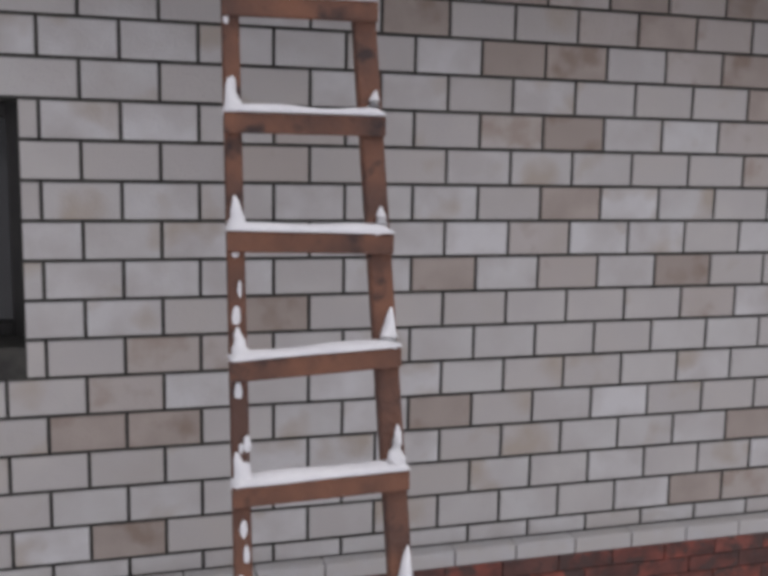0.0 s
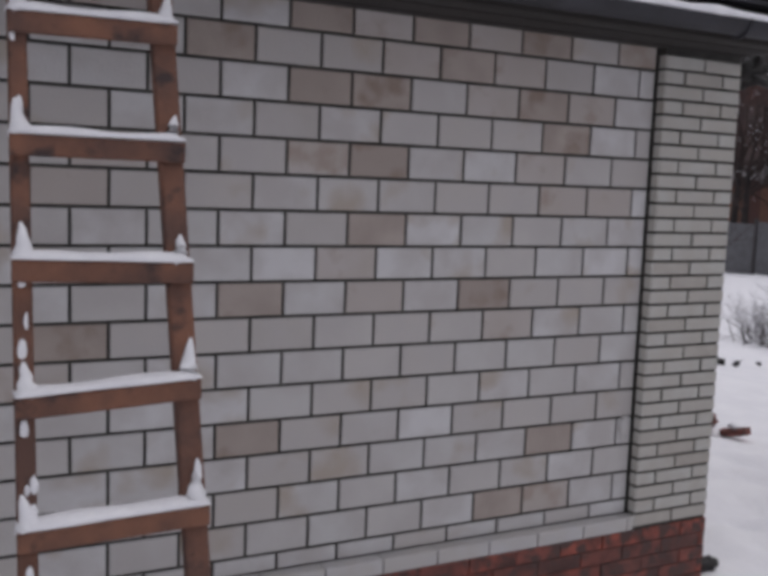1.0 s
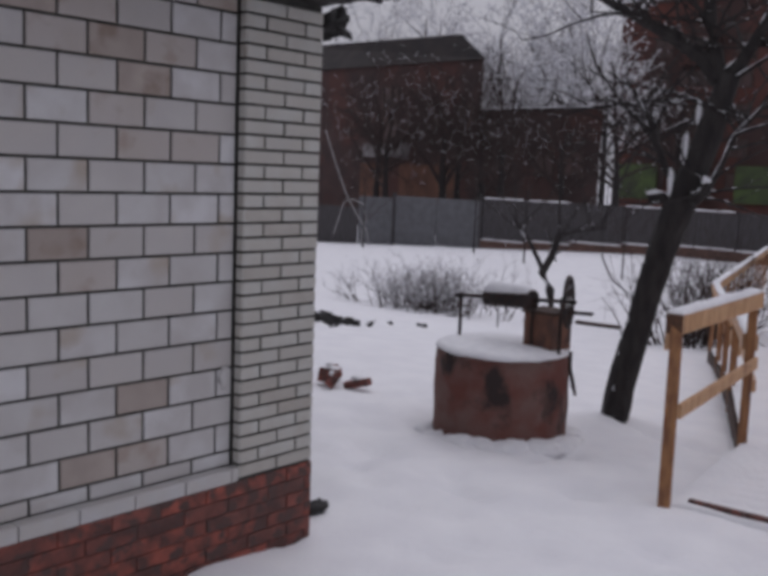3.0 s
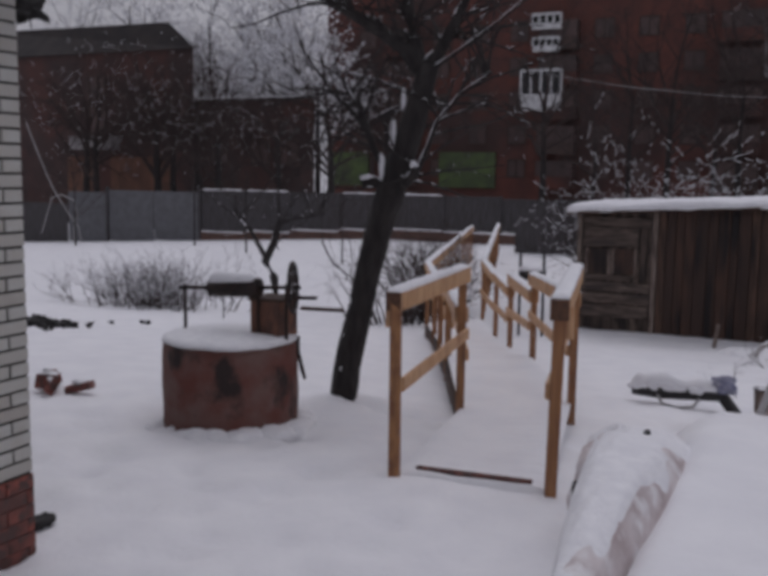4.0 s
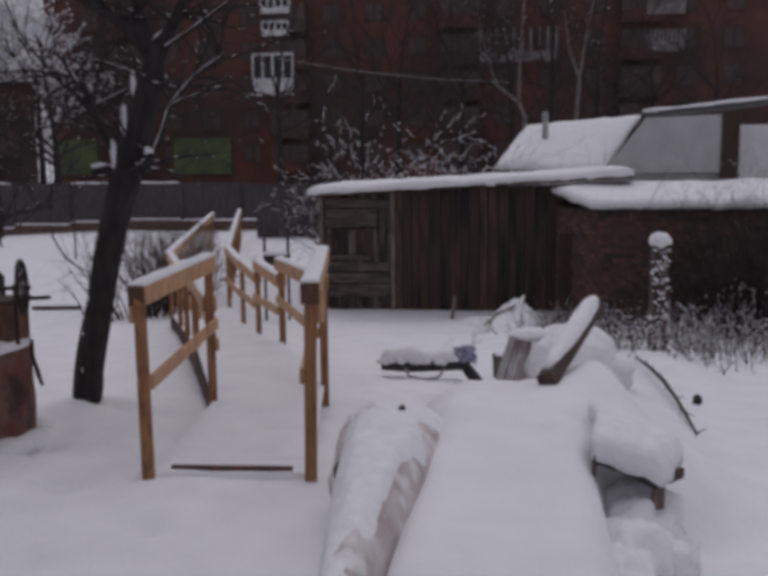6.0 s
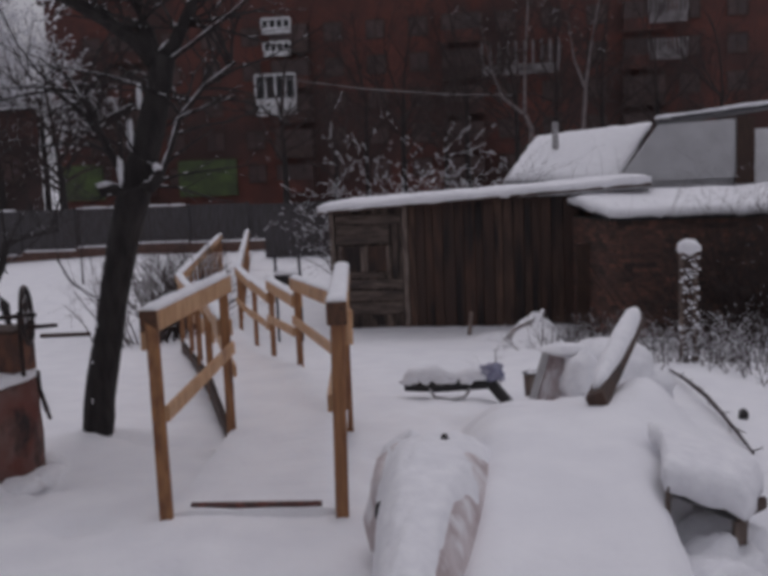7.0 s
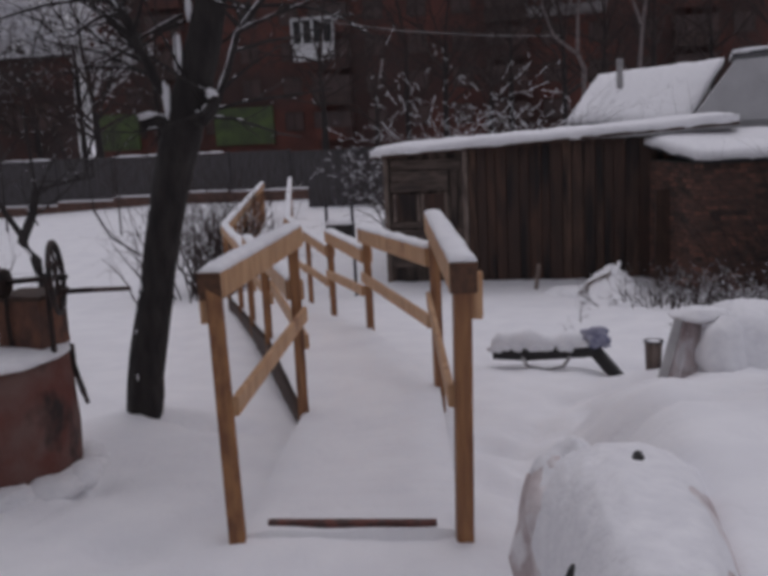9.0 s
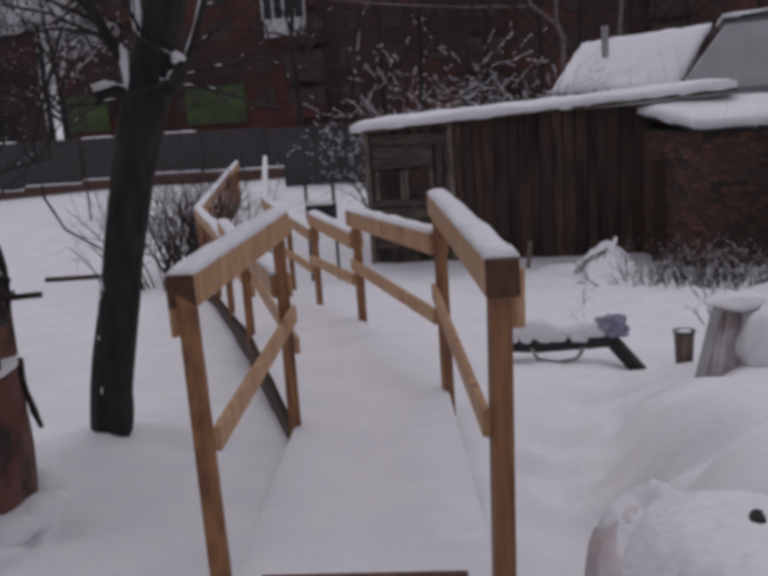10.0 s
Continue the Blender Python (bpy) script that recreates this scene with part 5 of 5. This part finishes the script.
tagged(part("rag", lump(bmesh.new(), (8.4, -2.88, -0.12), (0.10, 0.12, 0.085), rng, 0.7, 18, 12), BLUE_RAG, smooth=True), "crumpled blue rag on the log bench", "rag")

# leaning boards and a pot
stack = thing("leaning_boards", "grey board and creased film leaning under a heap of snow", "boards")
part("board", beam(bmesh.new(), (6.64, -3.20, -0.20), (6.90, -3.385, 0.36), 0.06, 0.022, (-1, 0, 0.3)), PIPE, stack)
bm = bmesh.new()
rows = []
for i in range(13):
    f = i/12
    row = []
    for k in range(21):
        g = k/20
        fold = 0.028*math.sin(9*g + 1.5*f)*(0.3 + f) + 0.012*math.sin(23*g)
        row.append(bm.verts.new((6.93 - 0.27*f + fold + 0.06*g, -3.385 - 0.16*g + 0.16*f - 0.08*f*g, 0.365 - 0.55*f - 0.03*g*(1-f))))
    rows.append(row)
for r0, r1 in zip(rows, rows[1:]):
    for k in range(20):
        bm.faces.new((r0[k], r0[k+1], r1[k+1], r1[k]))
bmesh.ops.solidify(bm, geom=bm.faces[:], thickness=0.012)
part("sheet", bm, FILM, stack, "creased dirty film hanging over the board", True)
part("snow", lump(bmesh.new(), (7.30, -3.90, 0.06), (0.42, 0.42, 0.34), rng, 0.18, 28, 18), SNOW_FINE, stack, smooth=True)
part("snow", lump(bmesh.new(), (6.92, -3.66, 0.08), (0.24, 0.17, 0.27), rng, 0.2, 22, 14), SNOW_FINE, stack, smooth=True)
part("snow", lump(bmesh.new(), (7.05, -3.54, 0.36), (0.15, 0.20, 0.055), rng, 0.2, 22, 14), SNOW_FINE, stack, smooth=True)
tagged(part("snow_mound", lump(bmesh.new(), (7.4, -3.95, -0.05), (0.42, 0.5, 0.28), rng, 0.3, 24, 14), SNOW_FINE, smooth=True), "snow heap behind the leaning boards", "snow mound", "snow mounds")
bm = tube(bmesh.new(), [(7.35, -3.26, -0.25), (7.35, -3.26, 0.1)], [0.05, 0.065], 14, False)
pot = tagged(part("pot", bm, GREY_WOOD), "small dull pot in the snow", "pot")
part("rim", tube(bmesh.new(), [(7.35 + 0.067*math.cos(k*math.pi/10), -3.26 + 0.067*math.sin(k*math.pi/10), 0.10) for k in range(21)], [0.008]*21, 6, False), DARK_METAL, pot, smooth=True)
part("snow", lump(bmesh.new(), (7.35, -3.26, 0.09), (0.056, 0.056, 0.025), rng, 0.2, 12, 8), SNOW_FINE, pot, smooth=True)
brush = thing("brushwood_heap", "heap of brushwood under a peak of snow", "brushwood")
bm = lump(bmesh.new(), (14.5, -3.32, -1.02), (1.5, 0.42, 0.20), rng, 0.3, 30, 18)
lump(bm, (15.5, -3.32, -1.06), (0.55, 0.38, 0.30), rng, 0.25, 26, 16)
lump(bm, (15.78, -3.32, -0.96), (0.2, 0.22, 0.27), rng, 0.3, 20, 14)
lump(bm, (15.6, -2.85, -1.18), (0.55, 0.60, 0.20), rng, 0.25, 26, 16)
part("snow", bm, SNOW_FINE, brush, smooth=True)
for i in range(9):
    # branches leaning side by side, each under its own rib of snow
    f = i/8
    low = Vector((15.15 + 0.05*rng.random(), -2.72 - 0.58*f, -1.10))
    high = Vector((15.62, -2.86 - 0.58*f, -1.0 + 0.40*f**0.8 + rng.uniform(-0.03, 0.03)))
    part("snow_rib", tube(bmesh.new(), [low, low.lerp(high, 0.5) + Vector((-0.03, 0, 0.04)), high], [0.034, 0.042, 0.03], 8), SNOW_FINE, brush, smooth=True)
bm = bmesh.new()
for i in range(15):
    f = rng.random()
    p = Vector((15.45 + rng.uniform(-0.1, 0.1), -3.32 + 0.25*f, -0.72 - 0.18*f))
    q = Vector((15.0 + rng.uniform(-0.3, 0.1), -2.75 - rng.uniform(0, 0.5), -1.02))
    tube(bm, [p, p.lerp(q, 0.5) + Vector((-0.06, rng.uniform(-0.05, 0.05), 0.07)), q], [0.009, 0.008, 0.004], 4, False)
tagged(part("twig", bm, GREY_WOOD, brush), kind="stuff")
bm = beam(bmesh.new(), (16.5, -2.07, -1.3), (16.5, -2.13, -0.76), 0.07, 0.07, (1, 0, 0))
tagged(part("stake", bm, GREY_WOOD), "short light wooden stake in the snow", "stake")
bm = beam(bmesh.new(), (16.9, 6.85, ground_height(16.9, 6.85) + 0.035), (17.0, 5.8, ground_height(17.0, 5.8) + 0.035), 0.085, 0.075)
tagged(part("fallen_pole", bm, DARK_WOOD), "dark pole lying on the snow", "pole")
bm = bmesh.new()
line = [Vector((x, y, ground_height(x, y) + h)) for x, y, h in ((9.3, -4.70, 0.03), (8.5, -4.74, 0.09), (7.6, -4.77, 0.10), (6.9, -4.765, 0.08), (6.2, -4.73, 0.05), (5.45, -4.68, 0.01))]
tube(bm, line, [0.010, 0.018, 0.02, 0.017, 0.014, 0.008], 8)
for k in range(18):
    p = line[k % 5].lerp(line[k % 5 + 1], rng.random())
    tube(bm, [p, p + Vector((rng.uniform(-0.35, 0.0), rng.uniform(-0.05, 0.05), rng.uniform(0.0, 0.06)))], [0.006, 0.003], 5)
tagged(part("dead_branch", bm, TWIG), "dead branch lying in the snow", "branch")

# dark iron frame beyond the bridge
rack = thing("iron_frame", "dark iron frame with a box, topped with snow", "frame")
part("box", box(bmesh.new(), 15.9, 1.02, -0.17, 16.2, 1.45, 0.1), BLACK, rack)
for y in (1.0, 1.46):
    part("upright", tube(bmesh.new(), [(15.95, y, -1.3), (15.95, y, 0.45)], [0.025]*2, 8), DARK_METAL, rack)
part("snow", snow_strip(bmesh.new(), (16.0, 1.0, 0.1), (16.0, 1.46, 0.1), 0.3, 0.12, rng), SNOW_FINE, rack, smooth=True)

# trellis column with a snow cap
col = thing("trellis_column", "lattice plant column with a cap of snow", "trellis")
cx, cy = 10.6, -5.10
for i in range(4):
    a = math.pi/4 + i*math.pi/2
    part("upright", beam(bmesh.new(), (cx + 0.11*math.cos(a), cy + 0.11*math.sin(a), -1.0), (cx + 0.11*math.cos(a), cy + 0.11*math.sin(a), 0.80), 0.03, 0.03, (1, 0, 0)), GREY_WOOD, col)
for i in range(22):
    z = -0.80 + i*0.072
    for k in (-1, 1):
        part("slat", beam(bmesh.new(), (cx - 0.09, cy - 0.10*k, z), (cx - 0.09, cy + 0.10*k, z + 0.11), 0.010, 0.014), DARK_WOOD, col)
flakes = bmesh.new()
for i in range(110):
    lump(flakes, (cx - 0.10, cy + rng.uniform(-0.11, 0.11), rng.uniform(-0.85, 0.78)), (0.012, rng.uniform(0.010, 0.026), rng.uniform(0.008, 0.020)), rng, 0.5, 7, 5)
tagged(part("snow", flakes, SNOW_FINE, col, "snow caught in the lattice", True), kind="stuff")
part("snow", lump(bmesh.new(), (cx, cy, 0.87), (0.14, 0.14, 0.10), rng, 0.2), SNOW_FINE, col, smooth=True)

# dark clods and bricks in the snow beyond the house
for i in range(22):
    x, y = (9.3 + rng.gauss(0, 0.28), 7.05 + rng.gauss(0, 0.22)) if i < 13 else (9.5 + rng.gauss(0, 1.0), 6.3 + rng.uniform(-0.9, 0.9))
    r = rng.uniform(0.05, 0.11) if i < 13 else rng.uniform(0.02, 0.045)
    bm = lump(bmesh.new(), (x, y, ground_height(x, y) + 0.04), (r, r*1.3, r*0.8), rng, 0.9, 14, 10)
    for k in range(5):
        lump(bm, (x + rng.gauss(0, r), y + rng.gauss(0, r), ground_height(x, y) + 0.04 + rng.uniform(0, r*0.8)), (r*0.35, r*0.5, r*0.22), rng, 1.0, 8, 6)
    tagged(part("clod", bm, BLACK), "dark clod of earth and leaves showing through the snow", "clod", "dark clods")
for i, (x, y, turn, tip, size) in enumerate(((4.98, 2.20, 0.3, 0.25, 1.0), (4.86, 2.40, 1.1, 0.9, 0.7), (4.98, 2.52, -0.5, 0.5, 0.6), (5.10, 2.66, 0.8, 0.2, 0.8), (4.90, 2.56, 2.0, 1.1, 0.5), (5.22, 2.82, 0.1, 0.4, 0.7))):
    bm = bmesh.new()
    d = Vector((math.sin(turn)*math.cos(tip), -math.cos(turn)*math.cos(tip), math.sin(tip)))
    p = Vector((x, y, ground_height(x, y) + 0.045 + 0.06*math.sin(tip)))
    beam(bm, p - d*0.12*size, p + d*0.12*size, 0.11, 0.065, chamfer=0.012)
    brick = tagged(part("loose_brick", bm, PLINTH_BRICK), "broken red brick lying in the snow", "brick", "loose bricks")
    part("snow", lump(bmesh.new(), p + Vector((0.03, 0.02, 0.045)), (0.07*size, 0.07*size, 0.022), rng, 0.5, 12, 8), SNOW_FINE, brick, smooth=True)


# ---- pieces of the house wall, plinth and sheds ----
def brick_mesh(name, w, h, d, mat, c=0.004):
    """A brick, its front face at y = 0 with worn edges, w wide and h high from its lower left corner."""
    bm = bmesh.new()
    f = [bm.verts.new(p) for p in ((c, 0, c), (w-c, 0, c), (w-c, 0, h-c), (c, 0, h-c))]
    e = [bm.verts.new(p) for p in ((0, c, 0), (w, c, 0), (w, c, h), (0, c, h))]
    b = [bm.verts.new(p) for p in ((0, d, 0), (w, d, 0), (w, d, h), (0, d, h))]
    bm.faces.new(f)
    for i in range(4):
        j = (i+1) % 4
        bm.faces.new((f[i], e[i], e[j], f[j]))
        bm.faces.new((e[i], b[i], b[j], e[j]))
    bmesh.ops.recalc_face_normals(bm, faces=bm.faces[:])
    me = bpy.data.meshes.new(name)
    bm.to_mesh(me)
    bm.free()
    me.materials.append(mat)
    return me


MESHES = {}


def lay(name, x, y, z, w, h, mat, parent, turn=0.0, d=0.03):
    key = (name, round(w, 3), round(h, 3), mat.name)
    if key not in MESHES:
        MESHES[key] = brick_mesh(name, w, h, d, mat)
    ob = new(name, MESHES[key])
    ob.location = (x, y, z)
    ob.rotation_euler = (0, 0, turn)
    ob.parent = parent
    return ob


rng = random.Random(61)
J = 0.013
# stained blocks, by half-blocks along the wall and by course
BROWN = {(-1, 3), (1, 3), (7, 3), (1, 1), (8, 2), (1, -1), (-3, -3), (5, -3), (6, -10), (-4, 4), (4, 4), (-1, 5), (3, 5), (7, 5), (-3, -7), (-13, -7), (-11, -7), (-12, -10), (-8, -4), (8, -8)}
TAN = {(5, 3), (9, 3), (-1, 1), (7, 1), (8, 0), (10, 0), (0, -2), (1, -3), (6, -4), (8, -10), (2, 4), (6, 4), (1, 5), (5, 5), (-11, -5), (-9, -5), (-12, -6), (-8, 0), (-6, -7), (4, -5), (-7, 1)}
for j in range(5, -12, -1):
    z1 = TOP + j*H
    z0 = max(z1 - H, 0.455)
    off = 0.0 if j % 2 == 0 else W/2
    for i in range(-13, 8):
        x0, x1 = i*W + off, (i+1)*W + off
        x1 = min(x1, 1.748)
        if x0 > 1.72 or x1 < -3.5:
            continue
        for a, b in ((x0, x1),):
            if z0 < WIN_Z1 - 0.02 and z1 > WIN_Z0 + 0.02:
                if a >= -3.06 and b <= WIN_X + 0.03:
                    continue
                if a < WIN_X < b:
                    a = WIN_X
                if a < -3.06 < b:
                    b = -3.06
            if b - a < 0.04:
                continue
            lay("block", a + J/2, rng.uniform(-0.0015, 0.0015), z0 + J/2, b - a - J, z1 - z0 - J, BLOCK_BROWN if (2*i + j % 2, j) in BROWN else BLOCK_TAN if (2*i + j % 2, j) in TAN or (j >= 4 and rng.random() < 0.35) else BLOCK, wall_house)
# white ledge over the plinth
for i in range(-13, 7):
    x0 = i*W + 0.06
    lay("ledge_block", x0 + 0.003, -0.062, 0.385, min(W, 1.752 - x0) - 0.006, 0.068, LEDGE, wall_house, d=0.1)
# the corner pillar, in single bricks
pillar = thing("corner_pillar", "corner pillar of white single bricks standing proud of the wall", "pillar", kind="structure")
PX0, PX1, PY = 1.752, 2.255, -0.06
part("joint_backing", box(bmesh.new(), PX0 + 0.008, PY + 0.010, 0.38, PX1 - 0.010, 0.40, 2.79), MORTAR, pillar, "dark mortar joints")
h = H/2
for r in range(34):
    z = 0.395 + r*h
    if z + h > 2.80:
        break
    cuts = (PX0, PX0 + 0.127, PX0 + 0.379, PX1) if r % 2 else (PX0, PX0 + 0.252, PX1)
    for a, b in zip(cuts, cuts[1:]):
        lay("brick", a + J/2, PY + rng.uniform(-0.002, 0.002), z + J/2, b - a - J, h - J, PILLAR_BRICK, pillar)
    lay("brick", PX0, -0.008, z + J/2, -PY - 0.010, h - J, PILLAR_BRICK, pillar, -math.pi/2)
    cuts = (PY, 0.06, 0.30, 0.40) if r % 2 else (PY, 0.16, 0.40)
    for a, b in zip(cuts, cuts[1:]):
        lay("brick", PX1 - 0.0, a + J/2, z + J/2, b - a - J, h - J, PILLAR_BRICK, pillar, math.pi/2)
# red brick plinth
plinth = thing("plinth", "dark red brick plinth with worn patchy paint", "plinth", kind="structure")
part("joint_backing", box(bmesh.new(), -6.0, -0.050, -0.4, PX1 - 0.012, 0.009, 0.384), PLINTH_BRICK, plinth)
for r in range(6):
    z = 0.385 - (r+1)*0.075
    for i in range(-14, 9):
        a = i*0.26 + (0.13 if r % 2 else 0)
        b = min(a + 0.26, PX1)
        if b - a > 0.04:
            lay("brick", a + 0.0015, PY + rng.uniform(-0.003, 0.003), z + 0.0015, b - a - 0.003, 0.072, PLINTH_BRICK, plinth)
    for a, b in ((PY, 0.15), (0.15, 0.40)):
        lay("brick", PX1, a + 0.004, z + 0.004, b - a - 0.008, 0.067, PLINTH_BRICK, plinth, math.pi/2)
# brick shed: the side towards the yard and its front
for r in range(32):
    z = 0.90 - (r+1)*0.082
    for i in range(11):
        a = BY - 0.27*(i+1) + (0.13 if r % 2 else 0)
        if a + 0.262 <= BY + 0.14:
            lay("brick", BX, a + 0.262, z, 0.254, 0.072, SHED_BRICK, brick_shed, -math.pi/2)
    for i in range(7):
        s = 0.27*i + (0.13 if r % 2 else 0) + 0.254
        lay("brick", BX + s*0.93, BY + s*0.367, z, 0.254, 0.072, SHED_BRICK, brick_shed, math.pi + math.atan2(0.367, 0.93))


# ---- wire, bent poles and small marks by the house ----
bm = tube(bmesh.new(), [Vector(p) for p in ((56, 12, 8.05), (56.7, 7.0, 7.2), (57.4, 2.0, 6.65), (58, -2.5, 6.4))], [0.025]*4, 6)
tagged(part("overhead_wire", bm, PIPE), "thin pale overhead wire between bare trees", "wire")
for pts in (((29.9, 28.5, 3.9), (29.9, 27.88, 2.61), (29.9, 27.09, 1.1), (29.9, 26.28, 0.04), (29.9, 25.6, -0.69), (29.9, 25.450000000000003, -1.35)), ((29.9, 27.76, -1.01), (29.9, 27.39, -0.08), (29.9, 27.12, 0.56), (29.9, 26.54, 0.73), (29.9, 25.83, 0.49), (29.9, 25.63, -0.16), (29.9, 25.88, -0.7), (29.9, 25.88, -1.35))):
    bm = tube(bmesh.new(), [Vector(p) for p in pts], [0.026]*len(pts), 7)
    tagged(part("bent_pole", bm, PIPE), "bent grey pole dusted with snow", "pole", "bent poles")
tagged(part("plaster_patch", lump(bmesh.new(), (1.695, -0.004, 0.915), (0.035, 0.016, 0.055), rng, 0.4, 14, 10), LEDGE, smooth=True), "white blob of plaster on the wall", "plaster")
tagged(part("dark_stone", lump(bmesh.new(), (2.47, 0.12, 0.02), (0.09, 0.05, 0.035), rng, 0.5, 14, 9), BLACK, smooth=True), "dark stone in the snow at the house corner", "stone")

tagged(part("dark_stone", lump(bmesh.new(), (7.13, -4.98, ground_height(7.13, -4.98) + 0.03), (0.05, 0.04, 0.05), rng, 0.5, 12, 8), BLACK, smooth=True), "small dark stone in the snow", "stone")

# ---- the rest of the house roof ----
part("roof_sheet", roof_slab(bmesh.new(), ((-6.3, 3.4, 4.41), (2.36, 3.4, 4.41), (2.36, 7.4, 2.92), (-6.3, 7.4, 2.92)), 0.05), DARK_METAL, roof)
part("snow", snow_slab(bmesh.new(), ((-6.3, -0.40, 3.04), (2.34, -0.40, 3.04), (2.34, 3.4, 4.465), (-6.3, 3.4, 4.465)), 0.09, 31, 40, 20), SNOW_FINE, roof, smooth=True)
part("snow", snow_slab(bmesh.new(), ((-6.3, 3.4, 4.465), (2.34, 3.4, 4.465), (2.34, 7.35, 2.985), (-6.3, 7.35, 2.985)), 0.09, 33, 40, 20), SNOW_FINE, roof, smooth=True)
for x0 in (-6.3, 1.9):
    bm = bmesh.new()
    v = [bm.verts.new((x, y, z)) for x in (x0, x0 + 0.3) for y, z in ((0.41, 2.822), (7.0, 2.822), (7.0, 3.02), (3.4, 4.36), (0.41, 3.23))]
    bm.faces.new(v[:5])
    bm.faces.new(v[5:])
    for i in range(5):
        k = (i+1) % 5
        bm.faces.new((v[i], v[k], v[5+k], v[5+i]))
    bmesh.ops.recalc_face_normals(bm, faces=bm.faces[:])
    part("gable", bm, PILLAR_BRICK, roof)
